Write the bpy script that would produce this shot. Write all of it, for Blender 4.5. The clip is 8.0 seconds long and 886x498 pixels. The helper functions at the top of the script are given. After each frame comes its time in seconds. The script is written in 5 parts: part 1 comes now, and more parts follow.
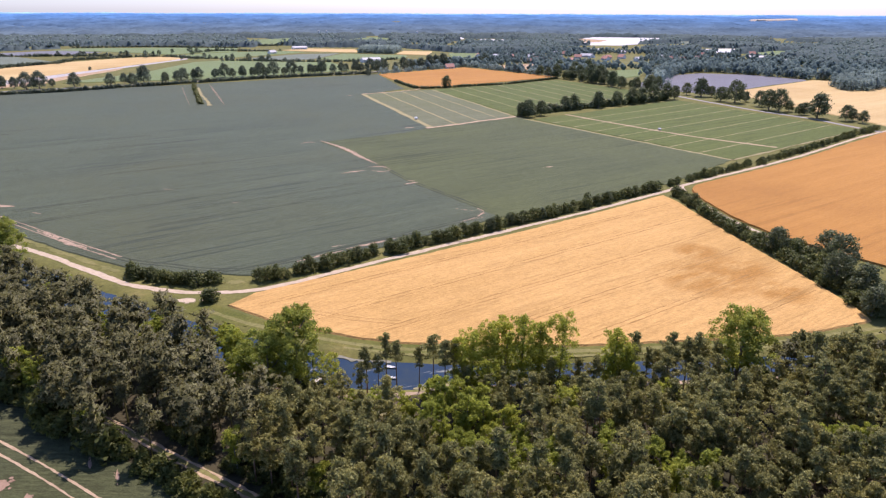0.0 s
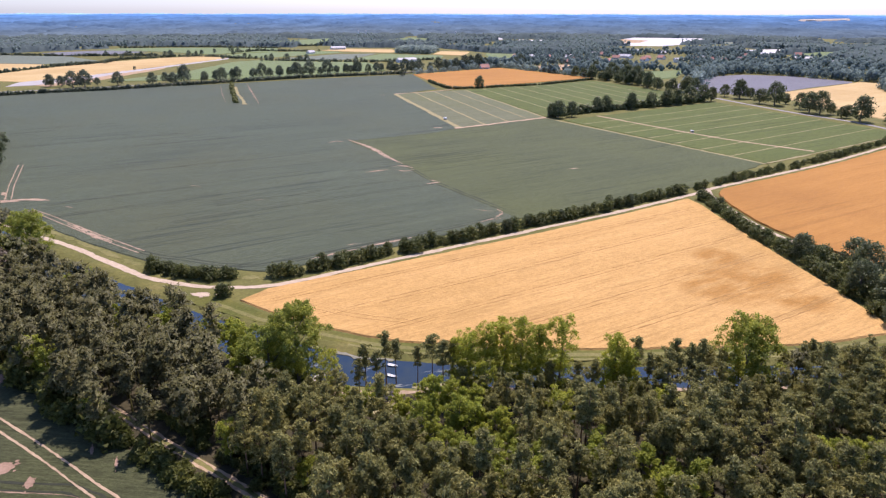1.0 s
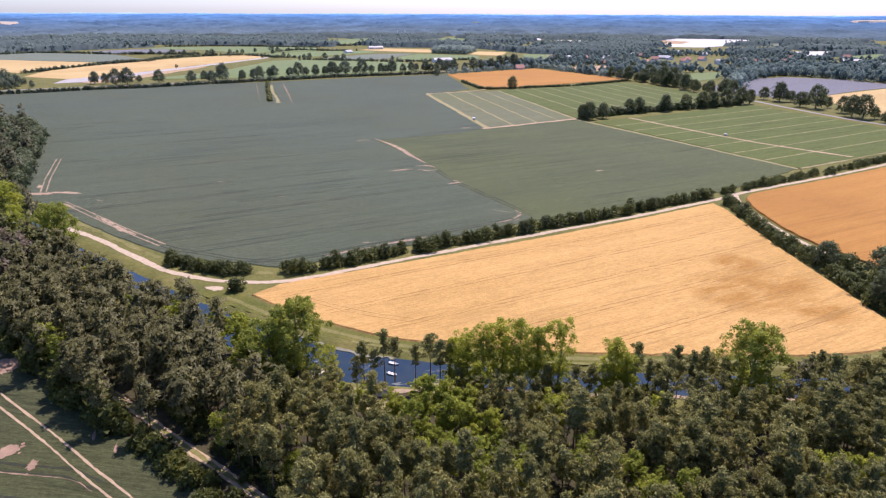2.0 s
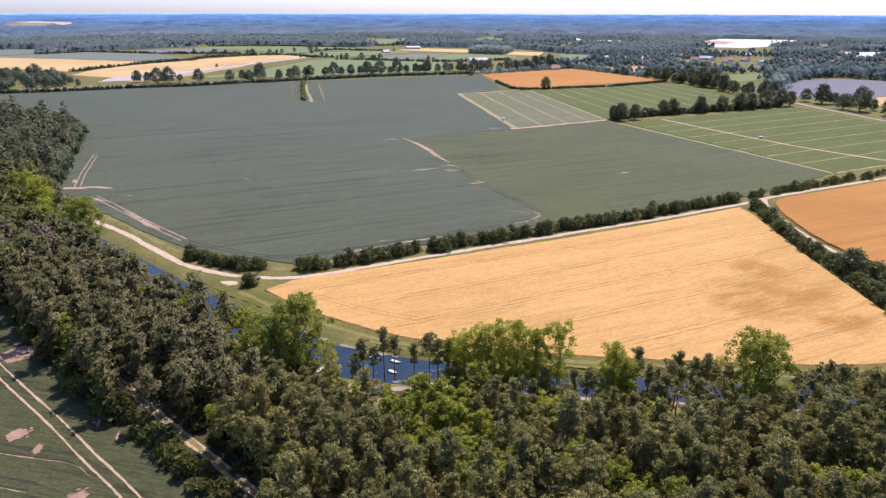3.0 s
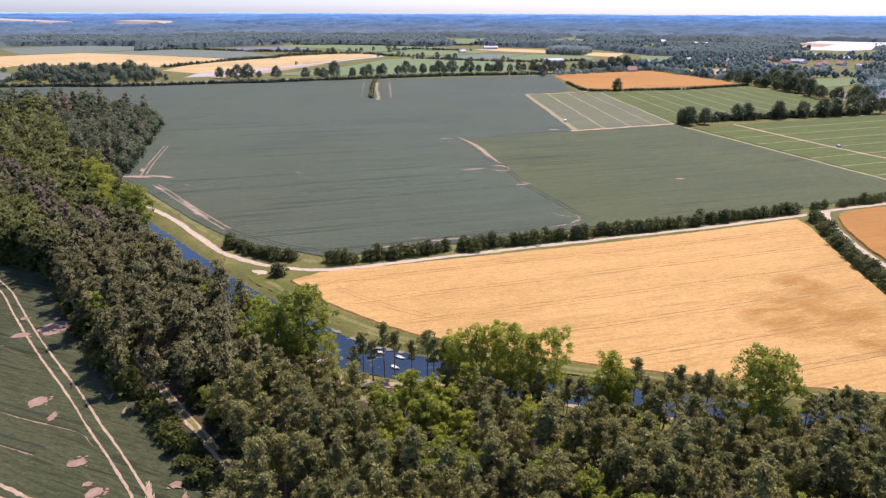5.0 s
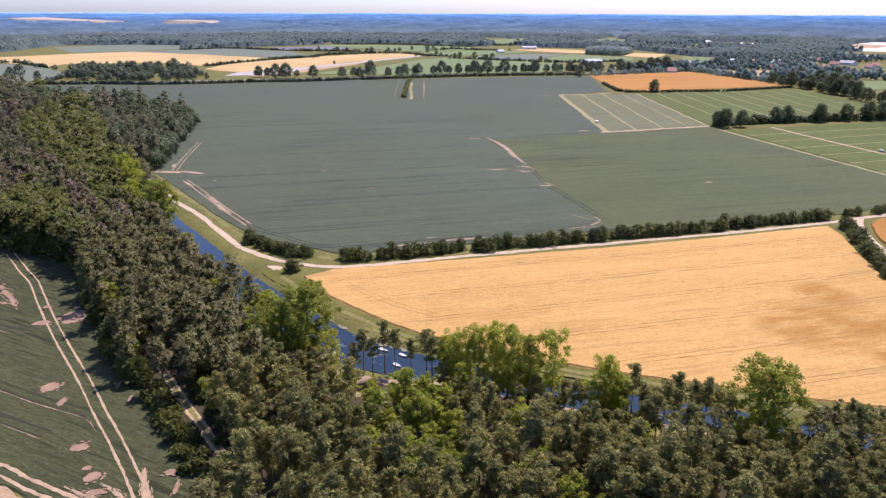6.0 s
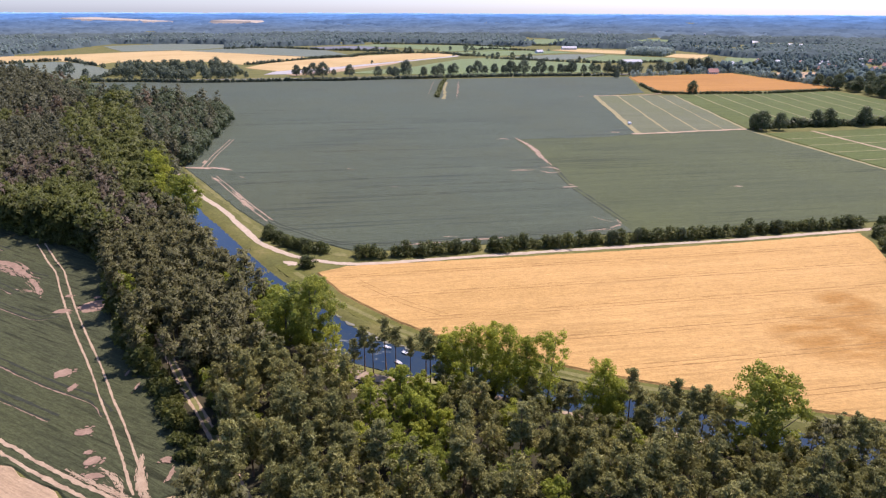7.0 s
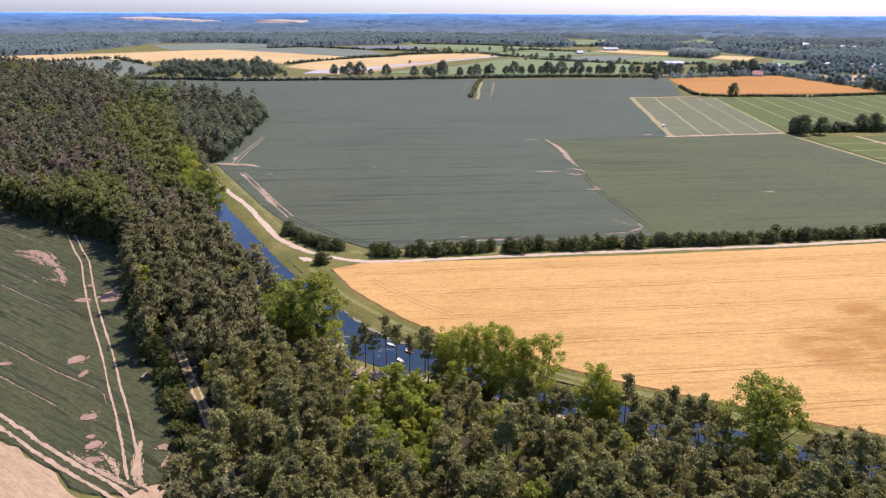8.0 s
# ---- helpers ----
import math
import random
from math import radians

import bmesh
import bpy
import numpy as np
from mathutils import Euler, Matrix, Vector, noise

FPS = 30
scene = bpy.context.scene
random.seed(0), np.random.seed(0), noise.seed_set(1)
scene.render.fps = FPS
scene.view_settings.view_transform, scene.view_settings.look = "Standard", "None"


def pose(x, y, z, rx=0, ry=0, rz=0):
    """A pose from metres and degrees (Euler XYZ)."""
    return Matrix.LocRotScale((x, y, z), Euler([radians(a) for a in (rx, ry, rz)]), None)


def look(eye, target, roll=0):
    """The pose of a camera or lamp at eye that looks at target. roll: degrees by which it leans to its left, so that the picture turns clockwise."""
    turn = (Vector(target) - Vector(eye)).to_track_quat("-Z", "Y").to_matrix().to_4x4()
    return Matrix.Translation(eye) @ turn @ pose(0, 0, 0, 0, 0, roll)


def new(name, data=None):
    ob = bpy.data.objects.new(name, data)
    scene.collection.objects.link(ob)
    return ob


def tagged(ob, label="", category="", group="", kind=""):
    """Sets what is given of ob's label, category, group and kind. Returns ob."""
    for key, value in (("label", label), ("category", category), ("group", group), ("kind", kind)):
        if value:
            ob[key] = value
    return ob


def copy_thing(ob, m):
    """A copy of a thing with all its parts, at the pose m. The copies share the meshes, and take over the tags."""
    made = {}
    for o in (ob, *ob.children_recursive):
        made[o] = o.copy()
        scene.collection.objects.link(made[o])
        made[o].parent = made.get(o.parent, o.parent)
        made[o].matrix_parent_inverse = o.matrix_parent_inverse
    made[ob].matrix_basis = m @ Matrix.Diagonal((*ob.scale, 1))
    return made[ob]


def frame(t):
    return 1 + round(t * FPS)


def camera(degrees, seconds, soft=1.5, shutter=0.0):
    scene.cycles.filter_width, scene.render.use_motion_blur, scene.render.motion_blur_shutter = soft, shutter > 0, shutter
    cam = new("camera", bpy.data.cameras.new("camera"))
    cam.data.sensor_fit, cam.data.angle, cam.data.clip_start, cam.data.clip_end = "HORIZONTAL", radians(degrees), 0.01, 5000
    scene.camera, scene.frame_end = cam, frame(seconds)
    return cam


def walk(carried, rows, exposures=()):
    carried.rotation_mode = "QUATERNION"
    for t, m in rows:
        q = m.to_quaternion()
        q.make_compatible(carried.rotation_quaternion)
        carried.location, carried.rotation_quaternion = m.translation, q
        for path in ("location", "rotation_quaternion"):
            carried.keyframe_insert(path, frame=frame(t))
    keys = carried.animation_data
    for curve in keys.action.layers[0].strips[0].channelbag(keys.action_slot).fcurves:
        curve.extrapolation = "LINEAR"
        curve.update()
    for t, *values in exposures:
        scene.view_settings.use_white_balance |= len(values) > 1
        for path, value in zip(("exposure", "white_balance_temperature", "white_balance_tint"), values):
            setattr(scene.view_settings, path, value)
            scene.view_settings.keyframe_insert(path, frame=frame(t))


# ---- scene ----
cam = camera(68.8, 8.0, 1.25)
PATH = [
    (0, (-0.041, 0.035, 76.528), (-0.041, 1.912, 75.837), 0.2),
    (0.5, (3.772, 0.019, 76.514), (3.716, 1.895, 75.823), 0.2),
    (1, (7.612, 0.134, 76.471), (7.498, 2.007, 75.781), 0.1),
    (1.5, (11.379, 0.399, 76.432), (11.209, 2.269, 75.742), 0.2),
    (3, (22.787, 1.752, 76.37), (22.449, 3.598, 75.68), 0.1),
    (3.5, (26.604, 2.455, 76.29), (26.208, 4.29, 75.6), 0.2),
    (4, (30.422, 3.312, 76.218), (29.969, 5.134, 75.528), 0.2),
    (4.5, (34.189, 4.296, 76.182), (33.68, 6.103, 75.492), 0.2),
    (6, (45.326, 7.866, 76.067), (44.651, 9.617, 75.376), 0.2),
    (6.5, (48.962, 9.245, 76.002), (48.233, 10.975, 75.312), 0.2),
    (7, (52.572, 10.773, 75.891), (51.789, 12.478, 75.2), 0.2),
    (7.5, (56.167, 12.424, 75.805), (55.33, 14.104, 75.115), 0.2),
    (8, (59.75, 14.197, 75.736), (58.86, 15.85, 75.045), 0.3),
]
walk(cam, [(t, look(eye, target, roll)) for t, eye, target, roll in PATH], [(0, 0.73, 6600, 29), (8, 0.73, 6600, 29)])

# ---- light: midsummer noon, the sun ahead and a little to the right of the first view ----
SUN_AZ, SUN_EL = radians(15.7), radians(57)
world = bpy.data.worlds.new("sky")
scene.world = world
world.use_nodes = True
wn = world.node_tree.nodes
sky = wn.new("ShaderNodeTexSky")
sky.sky_type = "NISHITA"
sky.sun_disc = False
sky.sun_elevation, sky.sun_rotation = SUN_EL, SUN_AZ
sky.altitude, sky.air_density, sky.dust_density, sky.ozone_density = 60, 0.8, 0.9, 9.0
wn["Background"].inputs["Strength"].default_value = 0.138
world.node_tree.links.new(sky.outputs[0], wn["Background"].inputs["Color"])
sun = new("sun", bpy.data.lights.new("sun", "SUN"))
sun.data.energy, sun.data.angle, sun.data.color = 4.15, radians(0.53), (1.0, 0.96, 0.90)
sun_way = Vector((math.sin(SUN_AZ) * math.cos(SUN_EL), math.cos(SUN_AZ) * math.cos(SUN_EL), math.sin(SUN_EL)))
sun.matrix_world = look(sun_way * 400, (0, 0, 0))

ROWS_DEG = 34.5  # all crops here are drilled along one bearing
ROW = Vector((math.cos(radians(ROWS_DEG)), math.sin(radians(ROWS_DEG))))
ACROSS = Vector((-ROW.y, ROW.x))


# ---- materials ----
class Nodes:
    """A short way to write a node material."""

    def __init__(self, name):
        self.mat = bpy.data.materials.new(name)
        self.mat.use_nodes = True
        self.tree = self.mat.node_tree
        self.tree.nodes.clear()
        self.out = self.add("ShaderNodeOutputMaterial")

    def add(self, kind, **inputs):
        n = self.tree.nodes.new(kind)
        for k, v in inputs.items():
            key = int(k[1:]) if k[0] == "i" and k[1:].isdigit() else k.replace("_", " ")
            self.put(n.inputs[key], v)
        return n

    def put(self, socket, v):
        if isinstance(v, bpy.types.NodeSocket):
            self.tree.links.new(v, socket)
        else:
            socket.default_value = v

    def position(self, deg=0.0, sx=1.0, sy=1.0, sz=1.0):
        geo = self.add("ShaderNodeNewGeometry")
        turn = self.add("ShaderNodeVectorRotate", Vector=geo.outputs["Position"], Angle=radians(-deg))
        turn.rotation_type = "Z_AXIS"
        return self.add("ShaderNodeMapping", Vector=turn.outputs[0], Scale=(sx, sy, sz)).outputs[0]

    def noise(self, vector, scale, detail=3.0, rough=0.55):
        return self.add("ShaderNodeTexNoise", Vector=vector, Scale=scale, Detail=detail, Roughness=rough).outputs["Fac"]

    def ramp(self, fac, stops):
        n = self.add("ShaderNodeValToRGB", Fac=fac)
        el = n.color_ramp.elements
        while len(el) < len(stops):
            el.new(0.5)
        for e, (at, c) in zip(el, stops):
            e.position, e.color = at, (*c, 1.0)
        return n.outputs["Color"]

    def fade(self, fac, lo, hi):
        return self.add("ShaderNodeMapRange", Value=fac, From_Min=lo, From_Max=hi).outputs[0]

    def mix(self, fac, a, b, how="MIX"):
        n = self.tree.nodes.new("ShaderNodeMix")
        n.data_type, n.blend_type = "RGBA", how
        self.put(n.inputs[0], fac)
        for s, v in ((n.inputs[6], a), (n.inputs[7], b)):
            self.put(s, (*v, 1.0) if isinstance(v, tuple) and len(v) == 3 else v)
        return n.outputs[2]

    def bump(self, height, strength, distance):
        return self.add("ShaderNodeBump", Height=height, Strength=strength, Distance=distance).outputs[0]

    def surface(self, colour, rough=0.9, normal=None, **more):
        b = self.add("ShaderNodeBsdfPrincipled", Roughness=rough, **more)
        self.put(b.inputs["Base Color"], (*colour, 1.0) if isinstance(colour, tuple) else colour)
        if normal is not None:
            self.put(b.inputs["Normal"], normal)
        self.put(self.out.inputs[0], b.outputs[0])
        return self.mat


def grey(v):
    return (v, v, v)


def crop(name, low, high, patch, rows=0.35, relief=0.5, stain=0.5, deg=ROWS_DEG, flattened=(), streak=0.0, long=0.012, thin=0.3, haze_sheen=0.0):
    """A standing crop: drill rows, lighter and darker runs along them, broad uneven growth, dark streaks along the
    rows; the last value is a bluish sheen that stands in for haze.
    """
    n = Nodes(name)
    runs = n.noise(n.position(deg, 0.012, 0.22), 1.0, 4.0, 0.6)
    fine = n.noise(n.position(deg, 0.25, 1.6), 1.0, 3.0, 0.65)
    broad = n.noise(n.position(), 0.011, 4.0, 0.55)
    grain = n.noise(n.position(), 1.3, 4.0, 0.75)
    c = n.ramp(runs, [(0.3, low), (0.7, high)])
    c = n.mix(n.fade(broad, 0.45, 0.72), c, patch)
    for x, y, r in flattened:
        away = n.add("ShaderNodeVectorMath", i0=n.position(), i1=(x, y, 0.5))
        away.operation = "DISTANCE"
        near = n.fade(away.outputs["Value"], r, r * 0.5)
        spot = n.add("ShaderNodeMath", i0=near, i1=n.fade(n.noise(n.position(deg, 0.06, 0.14), 1.0, 4.0, 0.6), 0.36, 0.56))
        spot.operation = "MULTIPLY"
        c = n.mix(spot.outputs[0], c, (0.76 * low[0], 0.66 * low[1], 0.5 * low[2]))
    c = n.mix(rows, c, n.ramp(fine, [(0.3, grey(0.55)), (0.7, grey(1.3))]), "MULTIPLY")
    c = n.mix(stain, c, n.ramp(grain, [(0.3, grey(0.6)), (0.75, grey(1.25))]), "MULTIPLY")
    if streak:
        gaps = n.fade(n.noise(n.position(deg, long, thin), 1.0, 3.0, 0.55), 0.55, 0.66)
        where = n.fade(n.noise(n.position(deg + 20, 0.012, 0.02), 1.0, 2.0, 0.5), 0.38, 0.54)
        both = n.add("ShaderNodeMath", i0=gaps, i1=where)
        both.operation = "MULTIPLY"
        weak = n.add("ShaderNodeMath", i0=both.outputs[0], i1=streak)
        weak.operation = "MULTIPLY"
        c = n.mix(weak.outputs[0], c, tuple(0.45 * v for v in low))
    h = n.add("ShaderNodeMath", i0=fine, i1=grain)
    # bluish sheen at grazing angles imitates haze over the far crops
    more = {"Sheen_Weight": haze_sheen, "Sheen_Roughness": 0.45, "Sheen_Tint": (0.74, 0.92, 0.95, 1.0)} if haze_sheen else {}
    return n.surface(c, 0.95, n.bump(h.outputs[0], relief, 0.35), Specular_IOR_Level=0.15, **more)


def meadow(name, low, high, dry):
    n = Nodes(name)
    a = n.noise(n.position(), 0.06, 5.0, 0.6)
    b = n.noise(n.position(), 0.9, 4.0, 0.7)
    c = n.ramp(a, [(0.35, low), (0.6, high), (0.78, dry)])
    c = n.mix(0.6, c, n.ramp(b, [(0.3, grey(0.55)), (0.7, grey(1.3))]), "MULTIPLY")
    return n.surface(c, 0.95, n.bump(b, 0.6, 0.3), Specular_IOR_Level=0.15)


def soil(name, low, high):
    n = Nodes(name)
    a = n.noise(n.position(), 0.5, 5.0, 0.65)
    b = n.noise(n.position(), 4.0, 3.0, 0.7)
    c = n.ramp(a, [(0.3, low), (0.7, high)])
    c = n.mix(0.4, c, n.ramp(b, [(0.3, grey(0.6)), (0.7, grey(1.25))]), "MULTIPLY")
    return n.surface(c, 0.95, n.bump(b, 0.5, 0.1), Specular_IOR_Level=0.2)


def foliage(name, dark, mid, light, through_leaf=0.3, tree_scale=0.16, gloss=0.25):
    """Leaf clusters: tone by cluster, by tree and by broad stands."""
    n = Nodes(name)
    geo = n.add("ShaderNodeNewGeometry")
    info = n.add("ShaderNodeObjectInfo")
    stand = n.noise(n.position(), tree_scale, 2.0, 0.5)
    c = n.ramp(geo.outputs["Random Per Island"], [(0.0, dark), (0.55, mid), (1.0, light)])
    c = n.mix(0.8, c, n.ramp(stand, [(0.3, (0.76, 0.77, 0.73)), (0.7, (1.25, 1.2, 1.08))]), "MULTIPLY")
    c = n.mix(0.6, c, n.ramp(info.outputs["Random"], [(0.0, (0.82, 0.84, 0.80)), (0.5, (1.0, 1.0, 1.0)), (1.0, (1.22, 1.12, 0.97))]), "MULTIPLY")
    b = n.add("ShaderNodeBsdfPrincipled", Roughness=0.6, Specular_IOR_Level=gloss)
    n.put(b.inputs["Base Color"], c)
    t = n.add("ShaderNodeBsdfTranslucent", Color=c)
    m = n.add("ShaderNodeMixShader", Fac=through_leaf)
    n.put(m.inputs[1], b.outputs[0])
    n.put(m.inputs[2], t.outputs[0])
    n.put(n.out.inputs[0], m.outputs[0])
    return n.mat


def bark(name, low, high):
    n = Nodes(name)
    a = n.noise(n.position(0, 3.0, 3.0, 0.6), 1.0, 4.0, 0.7)
    return n.surface(n.ramp(a, [(0.3, low), (0.7, high)]), 0.9, n.bump(a, 0.6, 0.05))


def plain(name, low, high, scale=0.8, rough=0.6, metal=0.0):
    n = Nodes(name)
    a = n.noise(n.position(), scale, 4.0, 0.65)
    return n.surface(n.ramp(a, [(0.3, low), (0.7, high)]), rough, n.bump(a, 0.15, 0.02), Metallic=metal)


GRASS = meadow("grass", (0.098, 0.101, 0.029), (0.140, 0.132, 0.039), (0.21, 0.175, 0.068))
BANK = meadow("bank_grass", (0.084, 0.093, 0.020), (0.125, 0.117, 0.029), (0.20, 0.16, 0.056))
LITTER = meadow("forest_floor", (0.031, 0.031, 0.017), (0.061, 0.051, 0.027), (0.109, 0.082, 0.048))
BEAN = crop("bean_crop", (0.0555, 0.0680, 0.0345), (0.0765, 0.0905, 0.0470), (0.071, 0.078, 0.034), 0.48, 0.6, 0.62, streak=0.8, long=0.014, thin=0.5, haze_sheen=0.12)
BEAN_GREEN = crop("bean_crop_greener", (0.0615, 0.0735, 0.0305), (0.085, 0.0985, 0.0405), (0.085, 0.098, 0.034), 0.48, 0.6, 0.62, streak=0.7, long=0.014, thin=0.5, haze_sheen=0.05)
BEAN_NEAR = crop("bean_crop_near", (0.050, 0.057, 0.026), (0.072, 0.080, 0.037), (0.070, 0.078, 0.030), 0.65, 0.8, 0.8, -4, (), 0.95, 0.07, 1.1)
WHEAT = crop("ripe_wheat", (0.44, 0.262, 0.090), (0.52, 0.316, 0.115), (0.40, 0.238, 0.078), 0.34, 0.6, 0.58, ROWS_DEG, [(80, 182, 17), (92, 190, 14), (98, 172, 10), (86, 206, 9)], 0.35, 0.03, 0.35)
BARLEY = crop("ripe_barley", (0.325, 0.155, 0.037), (0.385, 0.19, 0.049), (0.295, 0.14, 0.035), 0.25, 0.4, 0.3, streak=0.25)
PALE_WHEAT = crop("pale_wheat", (0.422, 0.299, 0.129), (0.476, 0.354, 0.170), (0.374, 0.258, 0.109), 0.2, 0.3, 0.3)
PLOT_GREEN = crop("plot_green", (0.072, 0.096, 0.022), (0.096, 0.120, 0.030), (0.090, 0.108, 0.026), 0.5, 0.5, 0.5, ROWS_DEG, (), 0.6, 0.02, 0.5, 0.02)
PLOT_PALE = crop("plot_pale", (0.108, 0.116, 0.060), (0.136, 0.144, 0.078), (0.122, 0.132, 0.060), 0.45, haze_sheen=0.03)
PLOUGHED = crop("violet_field", (0.129, 0.126, 0.136), (0.163, 0.156, 0.167), (0.143, 0.136, 0.146), 0.3, haze_sheen=0.12)
FAR_GREEN = crop("far_pasture", (0.115, 0.155, 0.045), (0.15, 0.19, 0.056), (0.14, 0.172, 0.055), 0.25, haze_sheen=0.12)
FAR_DULL = crop("far_dull_crop", (0.115, 0.132, 0.086), (0.138, 0.154, 0.100), (0.128, 0.148, 0.086), 0.2, haze_sheen=0.12)
FAR_TAN = crop("far_tan_crop", (0.36, 0.30, 0.235), (0.43, 0.37, 0.30), (0.39, 0.33, 0.26), 0.2)
STUBBLE = crop("stubble", (0.325, 0.226, 0.132), (0.405, 0.292, 0.182), (0.34, 0.23, 0.13), 0.4, 0.5, 0.45, -4)
SOIL = soil("bare_soil", (0.25, 0.175, 0.118), (0.41, 0.305, 0.215))
RED_SOIL = soil("reddish_bare_soil", (0.205, 0.132, 0.090), (0.315, 0.212, 0.148))
SAND = soil("sandy_wheel_track", (0.29, 0.205, 0.130), (0.42, 0.315, 0.205))
PATH_SAND = soil("sandy_path", (0.25, 0.185, 0.12), (0.35, 0.265, 0.18))
BEAN_RUT = soil("bean_wheel_rut", (0.036, 0.043, 0.030), (0.050, 0.058, 0.040))
GRAVEL = soil("pale_gravel", (0.35, 0.275, 0.195), (0.47, 0.38, 0.275))
MOWN = meadow("mown_grass", (0.14, 0.135, 0.045), (0.18, 0.165, 0.062), (0.24, 0.20, 0.09))
STRAW = soil("dry_grass_line", (0.20, 0.18, 0.08), (0.29, 0.25, 0.13))
# near-black soil: the shade inside the wheel ruts is painted into its colour
RUT = soil("shade_painted_rut", (0.022, 0.025, 0.016), (0.04, 0.044, 0.028))
WHEAT_RUT = soil("wheat_wheel_rut", (0.235, 0.130, 0.042), (0.31, 0.178, 0.060))
ASPHALT = plain("asphalt", (0.165, 0.152, 0.14), (0.225, 0.21, 0.195), 0.3, 0.85)
CONCRETE = plain("pale_concrete", (0.27, 0.25, 0.235), (0.35, 0.33, 0.315), 0.1, 0.85)
FOIL = plain("white_crop_cover", (0.31, 0.30, 0.295), (0.40, 0.39, 0.38), 0.05, 0.5)

PINE = foliage("pine_needles", (0.122, 0.124, 0.045), (0.240, 0.238, 0.086), (0.395, 0.385, 0.150), 0.48)
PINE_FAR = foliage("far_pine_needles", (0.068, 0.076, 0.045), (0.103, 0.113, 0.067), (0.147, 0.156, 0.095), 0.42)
PINE_STRIP = foliage("olive_pine_needles", (0.061, 0.065, 0.030), (0.119, 0.124, 0.055), (0.194, 0.200, 0.092), 0.45)
PINE_BROWN = foliage("pine_needles_brownish", (0.092, 0.076, 0.053), (0.134, 0.111, 0.080), (0.187, 0.154, 0.113), 0.42)
LEAF = foliage("fresh_leaves", (0.19, 0.23, 0.036), (0.31, 0.355, 0.058), (0.44, 0.47, 0.085), 0.57)
OLIVE = foliage("olive_leaves", (0.079, 0.093, 0.024), (0.127, 0.146, 0.039), (0.176, 0.195, 0.058), 0.47)
EDGE = foliage("edge_bush_leaves", (0.058, 0.070, 0.019), (0.098, 0.114, 0.029), (0.15, 0.167, 0.043), 0.42)
POPLAR = foliage("poplar_leaves", (0.215, 0.245, 0.036), (0.355, 0.39, 0.060), (0.48, 0.50, 0.088), 0.64)
OAK = foliage("oak_leaves", (0.066, 0.086, 0.044), (0.112, 0.140, 0.070), (0.168, 0.198, 0.098), 0.42)
DARK_WOOD = foliage("dark_wood_leaves", (0.059, 0.079, 0.042), (0.096, 0.126, 0.065), (0.138, 0.175, 0.093), 0.48)
# oak green made lighter and bluer: haze painted into the leaf colour
HAZY_LEAF = foliage("hazy_far_leaves", (0.074, 0.098, 0.076), (0.120, 0.154, 0.116), (0.176, 0.212, 0.148), 0.44, 0.16, 0.1)
SHRUB = foliage("shrub_leaves", (0.052, 0.066, 0.022), (0.104, 0.126, 0.040), (0.19, 0.212, 0.075), 0.42)
# woods a kilometre and more off: pale blue haze is painted into both colours
HAZY_WOOD = foliage("hazy_wood_leaves", (0.181, 0.248, 0.257), (0.222, 0.301, 0.307), (0.268, 0.352, 0.347), 0.58, 0.02, 0.0)
HAZY_WOODLAND = foliage("hazy_closed_woodland", (0.122, 0.164, 0.178), (0.130, 0.173, 0.187), (0.138, 0.182, 0.195), 0.4, 0.016, 0.0)


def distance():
    """Far wooded hills with haze painted into the base colour: bluer, then paler, towards the skyline."""
    n = Nodes("haze_painted_hills")
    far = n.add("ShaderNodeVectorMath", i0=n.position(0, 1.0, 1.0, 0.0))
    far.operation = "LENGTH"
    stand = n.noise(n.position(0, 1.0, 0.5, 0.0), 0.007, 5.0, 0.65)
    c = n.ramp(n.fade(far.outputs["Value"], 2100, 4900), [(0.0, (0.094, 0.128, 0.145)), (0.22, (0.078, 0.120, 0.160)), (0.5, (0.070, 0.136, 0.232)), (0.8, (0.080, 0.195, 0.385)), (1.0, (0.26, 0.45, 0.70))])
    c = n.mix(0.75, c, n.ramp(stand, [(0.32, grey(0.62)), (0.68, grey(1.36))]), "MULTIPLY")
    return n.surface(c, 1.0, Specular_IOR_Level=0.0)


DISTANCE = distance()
BROAD = foliage("broad_tree_leaves", (0.165, 0.20, 0.036), (0.275, 0.315, 0.058), (0.385, 0.41, 0.085), 0.56)
PINE_BARK = bark("pine_bark", (0.10, 0.065, 0.045), (0.26, 0.15, 0.09))
GREY_BARK = bark("grey_bark", (0.09, 0.08, 0.065), (0.20, 0.18, 0.15))


def water():
    n = Nodes("canal_water")
    a = n.noise(n.position(), 0.35, 3.0, 0.6)
    b = n.noise(n.position(), 2.5, 2.0, 0.5)
    # bluish base colour: part of the sky's reflection is painted in
    c = n.ramp(a, [(0.35, (0.012, 0.028, 0.050)), (0.7, (0.022, 0.036, 0.046))])
    weed = n.fade(n.noise(n.position(20, 0.12, 0.3), 1.0, 5.0, 0.7), 0.58, 0.66)
    away = n.add("ShaderNodeVectorMath", i0=n.position(), i1=(-22, 130, -0.75))
    away.operation = "DISTANCE"
    patchy = n.add("ShaderNodeMath", i0=weed, i1=n.fade(away.outputs["Value"], 34, 18))
    patchy.operation = "MULTIPLY"
    weed = patchy.outputs[0]
    c = n.mix(weed, c, (0.16, 0.17, 0.14))
    return n.surface(c, n.fade(weed, -0.1, 1.4), n.bump(b, 0.05, 0.05), IOR=1.33, Specular_IOR_Level=0.5)


WATER = water()


